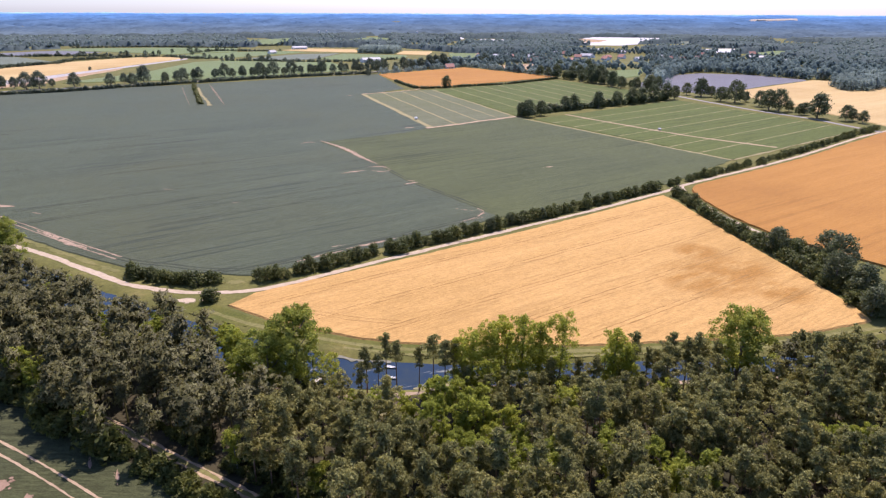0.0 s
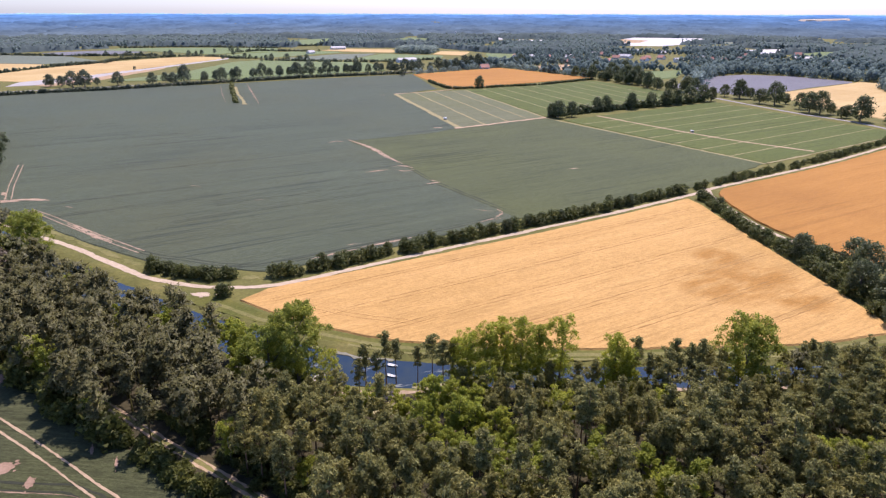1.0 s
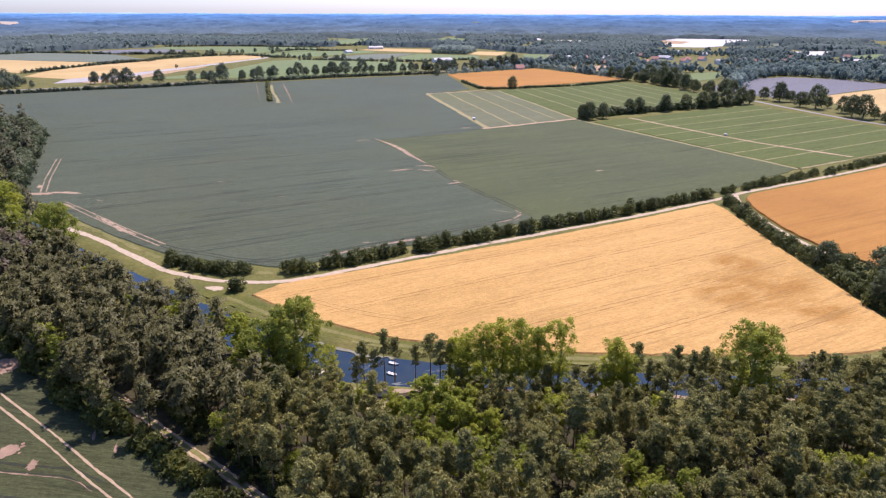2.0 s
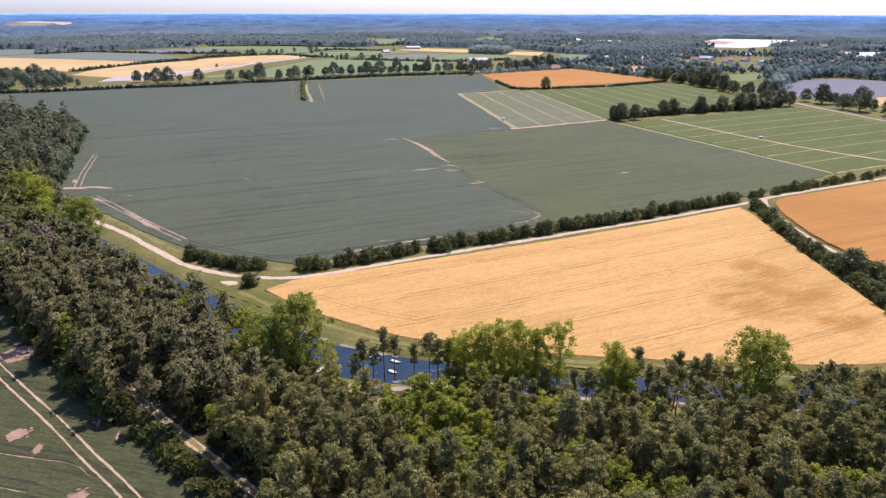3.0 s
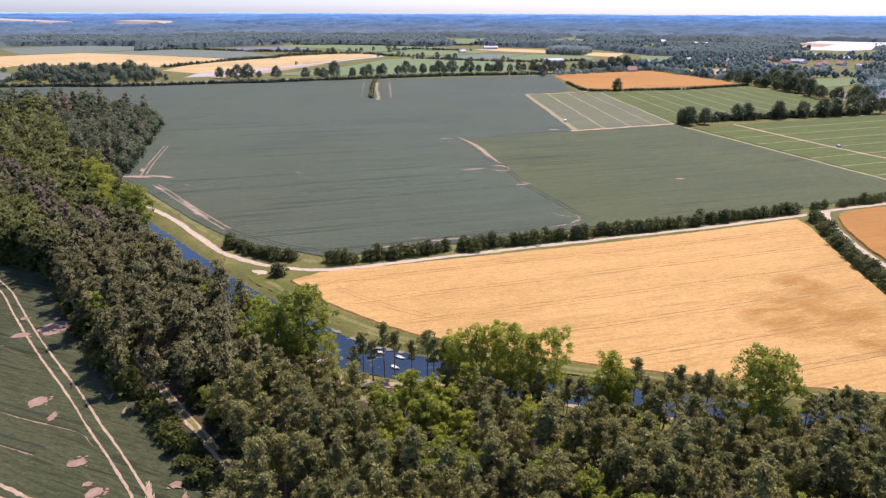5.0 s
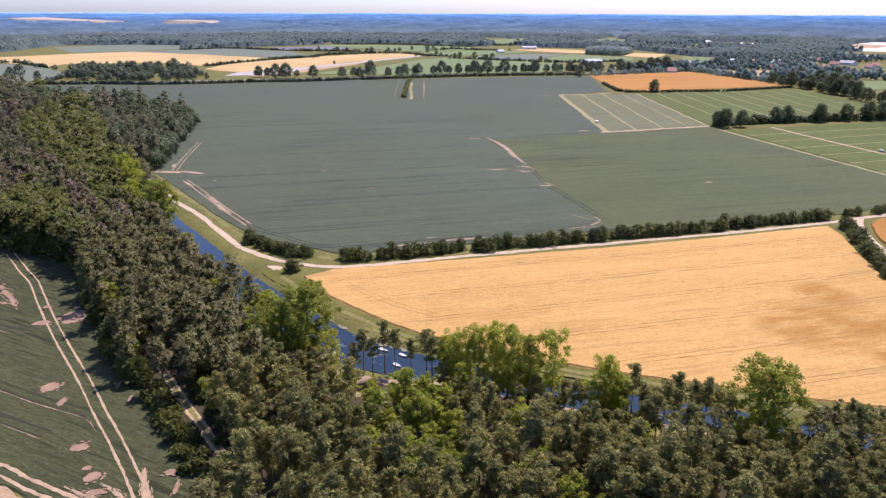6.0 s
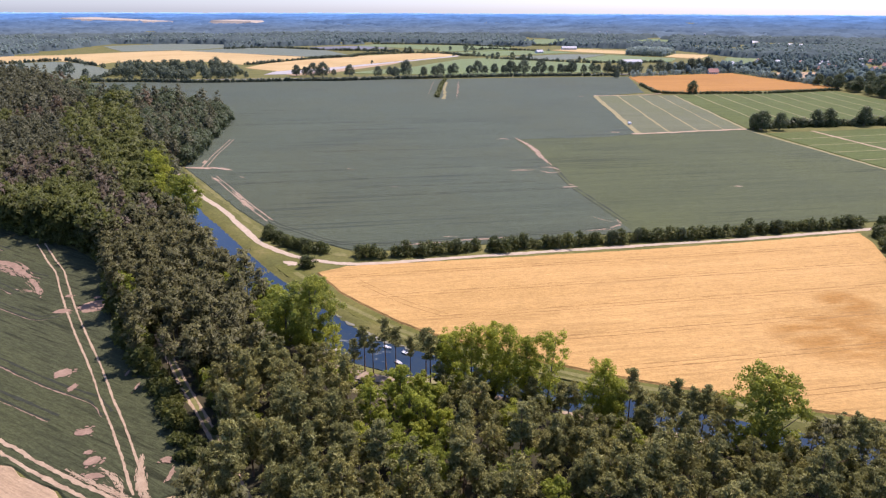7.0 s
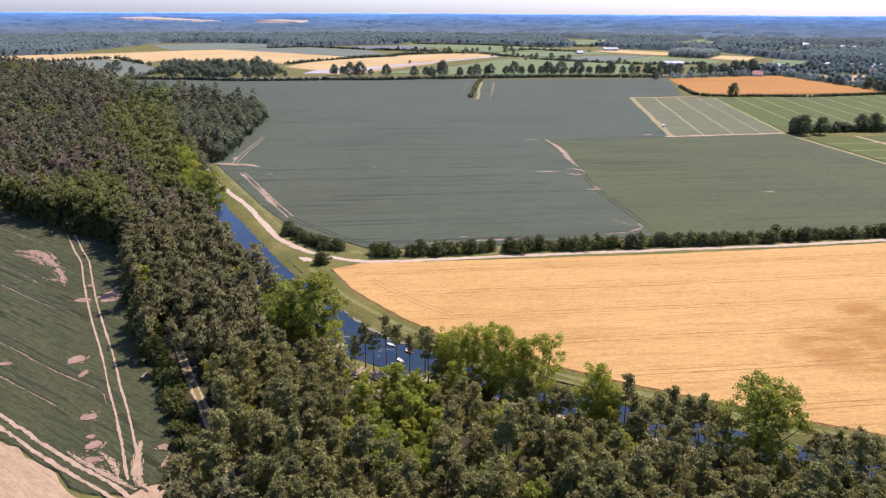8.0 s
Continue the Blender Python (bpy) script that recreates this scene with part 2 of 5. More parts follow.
# ---- small tools ----
def mesh_of(name, verts, faces, smooth=False):
    me = bpy.data.meshes.new(name)
    me.from_pydata([tuple(v) for v in verts], [], faces)
    if smooth:
        me.shade_smooth()
    return me


def blades_of(name, v):
    """A mesh of loose triangles from an array (n, 3, 3)."""
    n = len(v)
    me = bpy.data.meshes.new(name)
    me.vertices.add(3 * n)
    me.vertices.foreach_set("co", v.reshape(-1).astype(np.float32))
    me.loops.add(3 * n)
    me.loops.foreach_set("vertex_index", np.arange(3 * n, dtype=np.int32))
    me.polygons.add(n)
    me.polygons.foreach_set("loop_start", np.arange(0, 3 * n, 3, dtype=np.int32))
    me.update(calc_edges=True)
    return me


def part(name, me, material, parent=None, label=""):
    """Links a mesh, or a bmesh, as one object, under a parent where one is given."""
    if isinstance(me, bmesh.types.BMesh):
        bm, me = me, bpy.data.meshes.new(name)
        bm.to_mesh(me)
        bm.free()
    ob = new(name, me)
    if not me.materials:
        me.materials.append(material)
    if parent is not None:
        ob.parent = parent
    if label:
        ob["label"] = label
    return ob


def glide(points, step=3.0):
    """A smooth line through the points, in steps of about that many metres."""
    p = [np.array(q, float) for q in points]
    p = [2 * p[0] - p[1]] + p + [2 * p[-1] - p[-2]]
    out = []
    for a, b, c, d in zip(p, p[1:], p[2:], p[3:]):
        k = max(1, int(np.linalg.norm(c - b) / step))
        for i in range(k):
            t = i / k
            out.append(0.5 * (2 * b + (c - a) * t + (2 * a - 5 * b + 4 * c - d) * t * t + (3 * b - a - 3 * c + d) * t ** 3))
    return np.array(out + [p[-2]])


def straight(points, step, closed=True):
    p = [np.array(q, float) for q in points]
    out = []
    for a, b in zip(p, p[1:] + p[:1] if closed else p[1:]):
        k = max(1, int(np.linalg.norm(b - a) / step))
        out += [a + (b - a) * i / k for i in range(k)]
    return np.array(out if closed else out + [p[-1]])


def inside(x, y, poly):
    """Which of the points lie in the polygon."""
    x, y = np.asarray(x, float), np.asarray(y, float)
    hit = np.zeros(x.shape, bool)
    for (ax, ay), (bx, by) in zip(poly, poly[1:] + poly[:1]):
        if ay != by:
            hit ^= ((ay > y) != (by > y)) & (x < (bx - ax) * (y - ay) / (by - ay) + ax)
    return hit


def line_gap(x, y, line):
    """The distance of points from a line of points."""
    best = np.full(np.shape(x), 1e9)
    for (ax, ay), (bx, by) in zip(line, line[1:]):
        dx, dy = bx - ax, by - ay
        t = np.clip(((x - ax) * dx + (y - ay) * dy) / (dx * dx + dy * dy + 1e-9), 0, 1)
        best = np.minimum(best, np.hypot(x - ax - t * dx, y - ay - t * dy))
    return best


def rise(x, y):
    """The land lifts towards its far edge so that the skyline fits the camera's view."""
    t = np.clip((np.hypot(x, y) - 2200.0) / 2600.0, 0, 1)
    return 47.0 * t * t * (3 - 2 * t)


def field(name, outline, height, material, label, rough=0.25, step=4.0, soft=None, slope=1.6):
    """A crop as a thick sheet with an uneven margin, standing on the ground."""
    rng = np.random.default_rng(len(name) + int(abs(outline[0][0])))
    p = glide(outline + outline[:1], step)[:-1] if soft else straight(outline, step)
    p = p + rng.normal(0, rough, p.shape)
    z = rise(p[:, 0], p[:, 1])
    n = len(p)
    area = sum(a[0] * b[1] - b[0] * a[1] for a, b in zip(p, np.roll(p, -1, 0)))
    along = np.roll(p, -1, 0) - np.roll(p, 1, 0)
    along /= np.linalg.norm(along, axis=1)[:, None] + 1e-9
    out = p + np.stack([along[:, 1], -along[:, 0]], 1) * (1 if area > 0 else -1) * height * slope
    verts = [(x, y, h + height) for (x, y), h in zip(p, z)] + [(x, y, h - 0.05) for (x, y), h in zip(out, z)]
    order = list(range(n)) if area > 0 else list(range(n))[::-1]
    faces = [order] + [(order[i], order[i - 1], order[i - 1] + n, order[i] + n) for i in range(n)]
    ob = part(name, mesh_of(name, verts, faces), material)
    return tagged(ob, label, "field", kind="structure")


def ribbon(name, points, width, z, material, rough=0.15, step=3.0, thick=0.25, parent=None, sag=0.0, seed=1, vary=0.0):
    """A strip of even width with worn edges along a smooth line."""
    rng = np.random.default_rng(seed + len(points))
    p = glide(points, step)
    d = np.gradient(p, axis=0)
    d /= np.linalg.norm(d, axis=1)[:, None] + 1e-9
    nrm = np.stack([-d[:, 1], d[:, 0]], 1)
    w = np.abs(width / 2 if not callable(width) else width(p[:, 0])[:, None]) + rng.normal(0, rough, (len(p), 2))
    if vary:
        far = np.arange(len(p)) * step
        for side in (0, 1):
            w[:, side] *= np.interp(far, np.arange(0, far[-1] + 12, 5.0), 1 + vary * rng.uniform(-1, 1, len(np.arange(0, far[-1] + 12, 5.0))))
    left, right = p + nrm * w[:, :1], p - nrm * w[:, 1:]
    h = rise(p[:, 0], p[:, 1]) + z
    verts, faces = [], []
    for a, m, b, e in zip(left, p, right, h):
        verts += [(*a, e - thick), (*a, e), (*m, e - sag), (*b, e), (*b, e - thick)]
    for i in range(len(p) - 1):
        for j in range(4):
            k = 5 * i + j
            faces.append((k, k + 5, k + 6, k + 1)[::-1])
    return part(name, mesh_of(name, verts, faces), material, parent)


def patch(name, x, y, rx, ry, z, material, seed, parent=None, deg=ROWS_DEG, ragged=0.35):
    """A ragged bare patch with scraps round it, as one mesh."""
    rng = np.random.default_rng(seed)
    c, s = math.cos(radians(deg)), math.sin(radians(deg))
    verts, faces = [], []
    scraps = [(0.0, 0.0, 0.82)]
    for _ in range(int(14 * ragged) + 3):
        a, d = rng.uniform(0, 6.28), rng.uniform(0.75, 1.35)
        scraps.append((math.cos(a) * d, math.sin(a) * d, rng.uniform(0.05, 0.2)))
    for n, (ox, oy, size) in enumerate(scraps):
        k = 72 if n == 0 else 14
        a = np.arange(k) / k * 2 * math.pi
        r = 1 + sum(rng.normal(0, ragged * 0.55 / m) * np.cos(m * a + rng.uniform(0, 6.3)) for m in range(1, 14 if n == 0 else 5)) + rng.normal(0, 0.05, k)
        r = np.clip(r, 0.35, 1.7) * size
        base = len(verts)
        for u, v in zip((np.cos(a) * r + ox) * rx, (np.sin(a) * r + oy) * ry):
            verts.append((x + c * u - s * v, y + s * u + c * v, z + 0.004 * n))
        faces.append(tuple(range(base, base + k)))
    return part(name, mesh_of(name, verts, faces), material, parent)


def broken(name, line, width, z, material, seed, parent=None, count=60, spread=0.5, taper=True):
    """A ragged streak of bare ground: many torn scraps along a line, thickest in its middle, as one mesh."""
    rng = np.random.default_rng(seed)
    p = glide(line, 0.5)
    d = np.gradient(p, axis=0)
    d /= np.linalg.norm(d, axis=1)[:, None] + 1e-9
    verts, faces = [], []
    for n in range(count):
        t = rng.uniform(0, 1)
        i = min(int(t * len(p)), len(p) - 1)
        size = width * (0.35 + 0.65 * math.sin(math.pi * t) if taper else 1.0)
        off = rng.normal(0, spread) * size
        u, v = d[i], np.array((-d[i][1], d[i][0]))
        length, across = size * rng.uniform(0.5, 1.6), size * rng.uniform(0.15, 0.5) * math.exp(-abs(off) / size)
        base = len(verts)
        for a in np.arange(11) / 11 * 2 * math.pi:
            q = p[i] + v * off + u * math.cos(a) * length * rng.uniform(0.6, 1.15) + v * math.sin(a) * across * rng.uniform(0.6, 1.25)
            verts.append((*q, z + 0.0004 * n))
        faces.append(tuple(range(base, base + 11)))
    return part(name, mesh_of(name, verts, faces), material, parent)


# ---- the lie of the land ----
CANAL = [(-330, 325), (-240, 261), (-150, 197), (-126, 182), (-106, 170), (-82, 155.6), (-66, 147), (-40, 134.6), (-27, 129.5), (-14, 127.3), (10, 127.2), (38, 128.8), (52, 129.8), (78, 131.8), (130, 136), (220, 148), (420, 182)]
CANAL_HALF = 6.2


def canal_half(x):
    """The canal narrows downstream."""
    return 6.2 - 1.6 * np.clip((np.asarray(x, float) + 20) / 35, 0, 1)


TRACK = [(-330, 345), (-260, 284), (-204, 244), (-158, 215), (-133, 201.5), (-112, 188), (-96, 178), (-88, 174.5), (-75, 171), (-57, 172), (-44, 179), (-17, 199), (24, 228), (62, 255), (101, 285), (117, 299), (194, 356), (271, 421), (310, 450)]
LANE = [(-72, 112), (-53, 100), (-42.5, 93.6), (-33.3, 88.2), (-27.6, 84.9), (-21.7, 81.2), (-10, 73.5), (6, 61.5), (30, 44)]
FOREST = [(-14, 64), (-42, 84), (-62, 97), (-92, 117), (-125, 140), (-150, 147), (-212, 151), (-420, 205), (-1000, 350), (-1050, 520), (-840, 505), (-660, 488), (-520, 425), (-440, 398), (-395, 404), (-345, 405), (-300, 388), (-269, 348), (-222, 280), (-210, 258), (-190, 233), (-150, 203), (-112, 174), (-86, 157), (-68, 148), (-42, 137), (-28, 123), (-15, 120), (0, 119.5), (17, 119.5), (46, 121), (70, 123), (130, 127), (260, 150), (420, 184), (420, 30), (20, 30)]


def land():
    def axis(lo, hi, step, far):
        mid = list(np.arange(lo, hi + 0.1, step))
        out, g, v = [], step, hi
        while v < far:
            g *= 1.16
            v += g
            out.append(min(v, far))
        back, g, v = [], step, lo
        while v > -far:
            g *= 1.16
            v -= g
            back.append(max(v, -far))
        return np.array(back[::-1] + mid + out)

    xs, ys = axis(-260, 200, 2.5, 5400), axis(50, 270, 2.5, 5400)
    X, Y = np.meshgrid(xs, ys)
    Z = rise(X, Y)
    gap = line_gap(X, Y, [tuple(q) for q in glide(CANAL, 6)])
    Z = Z - 1.5 * np.clip((canal_half(X) + 1.2 - gap) / 2.4, 0, 1)
    nx, ny = len(xs), len(ys)
    verts = np.stack([X, Y, Z], -1).reshape(-1, 3)
    faces = [(j * nx + i, j * nx + i + 1, (j + 1) * nx + i + 1, (j + 1) * nx + i) for j in range(ny - 1) for i in range(nx - 1)]
    return tagged(part("ground", mesh_of("ground", verts, faces, True), GRASS), "wide flat grassy farmland running out to the wooded skyline", "ground", kind="structure")


land()
tagged(ribbon("water", CANAL, canal_half, -0.75, WATER, 0.15, 3.0, 0.2), "still dark blue canal between grassy and wooded banks", "canal", kind="structure")
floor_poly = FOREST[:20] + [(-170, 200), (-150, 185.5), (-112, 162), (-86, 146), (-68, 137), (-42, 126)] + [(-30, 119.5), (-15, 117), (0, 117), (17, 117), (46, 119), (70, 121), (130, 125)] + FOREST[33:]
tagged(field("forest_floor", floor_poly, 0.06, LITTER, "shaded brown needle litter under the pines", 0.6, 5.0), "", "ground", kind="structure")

# fields, each a standing crop
BIG = [(-84, 853), (-41, 690), (-79, 640), (-10, 451), (-26, 430), (-76, 398), (-40, 345), (-17, 300), (22, 243.5), (14, 237.5), (-25, 206), (-58, 183.5), (-80, 186), (-95, 186.8), (-112, 195.8), (-134, 208.8), (-156, 222.3), (-180, 237), (-205, 252), (-213, 266), (-254, 327), (-299, 388), (-345, 409), (-395, 408), (-440, 402), (-520, 430), (-610, 510), (-519, 572), (-400, 650), (-277, 723), (-178, 795)]
GREENER = [(-10, 451), (54, 500), (157, 350), (106, 297.5), (68, 271.5), (22, 243.5), (-17, 300), (-40, 345), (-76, 398), (-26, 430)]
field("bean_field", BIG, 0.3, BEAN, "broad grey-green bean field with drill rows and bare streaks", 0.3, 5)
field("greener_bean_field", GREENER, 0.29, BEAN_GREEN, "green bean field beside the grey-green one", 0.3, 5)
field("wheat_field", [(-59, 162), (-54, 170), (-17, 194.5), (24, 222.5), (62, 250), (97, 277), (100, 267), (105, 222), (110, 190), (113.5, 163), (113, 154), (95, 147.5), (85, 145.5), (72, 143.5), (59, 142.5), (35, 140), (18, 139.5), (2, 140), (-12, 141), (-23, 144), (-33, 148), (-45, 153)], 0.4, WHEAT, "ripe golden wheat field with wheel lines", 0.12, 2.5, None, 1.2)
field("barley_field", [(118, 294), (194, 350), (275, 418), (420, 545), (520, 420), (420, 220), (180, 165), (150, 180), (136, 200), (126, 215), (120, 226), (116.8, 236), (114.2, 248), (112.8, 262), (112.2, 275), (113.5, 287)], 0.7, BARLEY, "ripe orange barley field beyond the hedge", 0.2, 4, None, 0.5)
field("small_barley_field", [(-82, 850), (29, 960), (140, 824), (-22, 694), (-36, 715)], 0.7, BARLEY, "small orange barley field by the avenue", 0.3, 6)
field("pale_plots", [(-79, 640), (-40, 668), (-11, 680), (55, 503), (-10, 451)], 0.35, PLOT_PALE, "pale grey-green trial plots", 0.2, 6)
field("striped_plots", [(-11, 682), (134, 788), (190, 690), (204, 611), (57, 506)], 0.35, PLOT_GREEN, "green striped trial plots", 0.2, 6)
field("green_plots", [(68, 490), (215, 604), (288, 449), (159, 352)], 0.35, PLOT_GREEN, "green plots divided by straw-coloured lines", 0.2, 6)
field("violet_field", [(205, 729), (279, 843), (339, 881), (396, 862), (434, 799), (430, 790), (350, 728), (309, 689), (262, 654), (231, 687)], 0.3, PLOUGHED, "violet-grey field below the wood", 0.4, 8)
field("pale_wheat_field", [(312, 687), (397, 757), (440, 794), (457, 780), (470, 758), (520, 747), (800, 700), (620, 470), (345, 425), (318, 463), (312, 504), (300, 566), (291, 624)], 0.6, PALE_WHEAT, "pale yellow wheat field past the avenue", 0.4, 8)
FAR_FIELDS = [
    ("amber_field", [(-587, 742), (-611, 814), (-612, 900), (-588, 1016), (-539, 1123), (-497, 1171), (-434, 1134), (-456, 1000), (-478, 862), (-491, 791), (-515, 722)], PALE_WHEAT, "amber grain field behind the avenue"),
    ("long_amber_field", [(-1290, 480), (-1140, 660), (-1105, 736), (-1052, 809), (-1025, 910), (-979, 1011), (-860, 997), (-733, 977), (-650, 967), (-628, 922), (-634, 856), (-633, 788), (-702, 813), (-755, 794), (-834, 729), (-808, 678), (-870, 706), (-932, 711), (-958, 680), (-956, 624), (-1000, 545), (-1090, 470)], PALE_WHEAT, "long pale amber field by the woods"),
    ("dull_field", [(-915, 580), (-937, 653), (-920, 699), (-850, 691), (-766, 654), (-685, 617), (-644, 550), (-682, 510), (-773, 533)], FAR_DULL, "dull grey-green field behind the wood"),
    ("pale_pasture", [(-1247, 1050), (-1195, 1202), (-1036, 1243), (-1047, 1360), (-997, 1321), (-963, 1125), (-986, 1018), (-1047, 929)], FAR_DULL, "pale pasture before the woods"),
    ("dull_field", [(-979, 999), (-947, 1057), (-948, 1108), (-893, 1172), (-720, 1140), (-610, 1045), (-653, 974), (-739, 983)], FAR_DULL, "dull grey-green field before the hedge"),
    ("lavender_field", [(-829, 1230), (-780, 1300), (-740, 1325), (-653, 1287), (-675, 1210), (-751, 1162)], PLOUGHED, "pale lavender-grey strip between pastures"),
    ("pasture", [(-777, 1327), (-771, 1408), (-589, 1452), (-439, 1440), (-404, 1320), (-500, 1228), (-640, 1300)], FAR_GREEN, "light green pasture between hedges"),
    ("pasture", [(-477, 1198), (-423, 1283), (-371, 1322), (-321, 1344), (-269, 1310), (-335, 1190), (-373, 1130), (-436, 1141)], FAR_GREEN, "green pasture between hedges"),
    ("pasture", [(-420, 735), (-388, 857), (-386, 1041), (-357, 1079), (-264, 1060), (-173, 1045), (-125, 905), (-277, 780)], FAR_GREEN, "green pasture behind the avenue"),
    ("pasture", [(-534, 1662), (-544, 1788), (-454, 1983), (-388, 2075), (-357, 1950), (-397, 1799), (-365, 1590), (-411, 1561), (-516, 1607)], FAR_GREEN, "bright green slope among the woods"),
    ("pasture", [(-313, 1594), (-284, 1843), (-218, 2091), (-159, 2009), (-137, 1722), (-224, 1628)], FAR_GREEN, "bright green slope by the far wood"),
    ("tan_field", [(-325, 1363), (-301, 1437), (-183, 1413), (-168, 1306), (-251, 1329)], PALE_WHEAT, "tan field behind the pasture"),
    ("dull_field", [(-328, 1133), (-265, 1241), (-197, 1270), (-215, 1138), (-228, 1104), (-287, 1082)], FAR_DULL, "dull green field between hedges"),
    ("pasture", [(-211, 1125), (-188, 1262), (-68, 1225), (-68, 1146), (-150, 1082)], FAR_GREEN, "yellowish green pasture near the village"),
    ("tan_field", [(-88, 1260), (-80, 1358), (-23, 1343), (-31, 1231)], PALE_WHEAT, "small tan field near the village"),
    ("paddock", [(11, 1290), (70, 1293), (53, 1062), (18, 1060)], FAR_GREEN, "green paddock near the village"),
    ("brown_field", [(66, 984), (116, 1019), (143, 1031), (122, 902), (94, 928)], STUBBLE, "brown field at the village edge"),
    ("covered_field", [(363, 1860), (410, 2016), (468, 2130), (665, 2081), (588, 1809), (529, 1741), (425, 1619), (332, 1639)], FOIL, "field under white crop cover"),
    ("covered_field", [(-62, 2105), (60, 2071), (56, 1946), (-57, 1956)], FOIL, "far field under white crop cover"),
    ("covered_field", [(105, 1950), (235, 1885), (226, 1825), (100, 1867)], FOIL, "narrow far field under white crop cover"),
    ("covered_field", [(548, 1458), (708, 1501), (656, 1402), (554, 1312), (516, 1355)], FOIL, "field under white crop cover by the woods"),
    ("tan_field", [(352, 1895), (406, 1996), (459, 1904), (403, 1763), (351, 1759)], STUBBLE, "pale tan field beside the white crop cover"),
    ("pale_pasture", [(637, 1847), (844, 1846), (658, 1662), (600, 1716)], FAR_DULL, "pale pasture before the far wood"),
    ("paddock", [(571, 1287), (685, 1404), (760, 1389), (678, 1276), (608, 1240)], FAR_GREEN, "green paddock inside the wood"),
    ("paddock", [(214, 906), (280, 935), (244, 835), (206, 798), (203, 841)], FAR_GREEN, "green paddock beyond the row of trees"),
]
far_count = 0
for name, outline, mat, label in FAR_FIELDS:
    field(name, outline, 0.4 + 0.03 * (far_count := far_count + 1), mat, label, 1.0, 20)
field("near_bean_field", [(-15.5, 71.5), (-21, 75.5), (-27, 79.5), (-41, 87), (-62, 99), (-92, 116.5), (-125, 138.5), (-150, 145.5), (-212, 149), (-420, 200), (-420, 60), (-300, 62), (-120, 65.3), (-78, 64.6), (-55, 64.2), (-43, 63.6), (-37, 62.5), (-32, 63.5), (-27, 66), (-26.5, 68.7), (-24, 71.3), (-20, 72), (-15, 70)], 0.3, BEAN_NEAR, "dark green bean field beside the pines with bare spots", 0.2, 2.5)
field("stubble_field", [(-16, 71.5), (-21, 71.8), (-24.3, 70.8), (-26.3, 68.4), (-27, 65.6), (-31, 62), (-37, 61.6), (-43, 63), (-52, 63.8), (-62, 63.4), (-300, 60), (-300, -60), (60, -60), (60, 0), (5, 50)], 0.12, STUBBLE, "mown straw stubble field", 0.3, 3)

# ways
tagged(ribbon("gravel_track", TRACK, 2.25, 0.05, GRAVEL, 0.12, 1.5, 0.25, None, 0.0, 4, 0.22), "pale gravel farm track between hedge and wheat", "track", kind="structure")
tagged(ribbon("side_track", [(112, 296), (109.6, 287), (109.3, 274), (110, 262), (111.5, 249.5), (113.2, 239.6), (115.8, 230), (119, 220)], 2.2, 0.056, GRAVEL, 0.12, 2.5), "gravel side track behind the hedge", "track", kind="structure")
tagged(ribbon("waterside_path", [(-36, 121), (-24, 117.5), (-6, 118.5), (8, 121), (22, 121.3), (46, 123), (66, 124.6), (90, 127), (130, 131)], 1.4, 0.10, PATH_SAND, 0.2, 2.0), "sandy path along the wooded canal bank", "path", kind="structure")
tagged(ribbon("road", [(205, 690), (224, 640), (238, 597), (261, 536), (281, 499), (295, 450), (330, 370), (420, 260)], 4.2, 0.10, ASPHALT, 0.1, 8), "grey asphalt road lined with trees", "road", kind="structure")
tagged(ribbon("avenue_road", [(-640, 520), (-433, 655), (-284, 757), (-106, 879), (20, 975)], 6.5, 0.10, ASPHALT, 0.1, 20), "asphalt avenue behind the bean field", "road", kind="structure")
field("wide_road", [(-500, 675), (-515, 720), (-489, 791), (-475, 862), (-460, 936), (-431, 1129), (-423, 1110), (-448, 935), (-462, 830), (-462, 743), (-480, 690)], 0.3, CONCRETE, "wide pale strip of roadworks beside the amber field", 1.0, 15)
field("earth_verge", [(-478, 690), (-461, 743), (-461, 830), (-446, 935), (-440, 905), (-440, 800), (-440, 730), (-460, 680)], 0.28, STUBBLE, "brown bare earth beside the pale road", 1.0, 15)

BANK_LINE = [(-74, 163.5), (-66, 160.2), (-48, 150.8), (-24, 141.2), (2, 137.5), (35, 137.8), (59, 139.9), (85, 142.5), (114, 145.2)]
tagged(ribbon("canal_bank", BANK_LINE, lambda x: np.interp(x, [-150, -110, -85, -66, -48, -24, 2, 35, 59, 85, 114], [1.0, 1.0, 1.6, 3.6, 2.5, 2.3, 2.0, 1.7, 2.1, 2.6, 3.2]), 0.02, BANK, 0.2, 3.0, 0.05), "rough olive grass bank between canal and wheat", "bank", kind="structure")


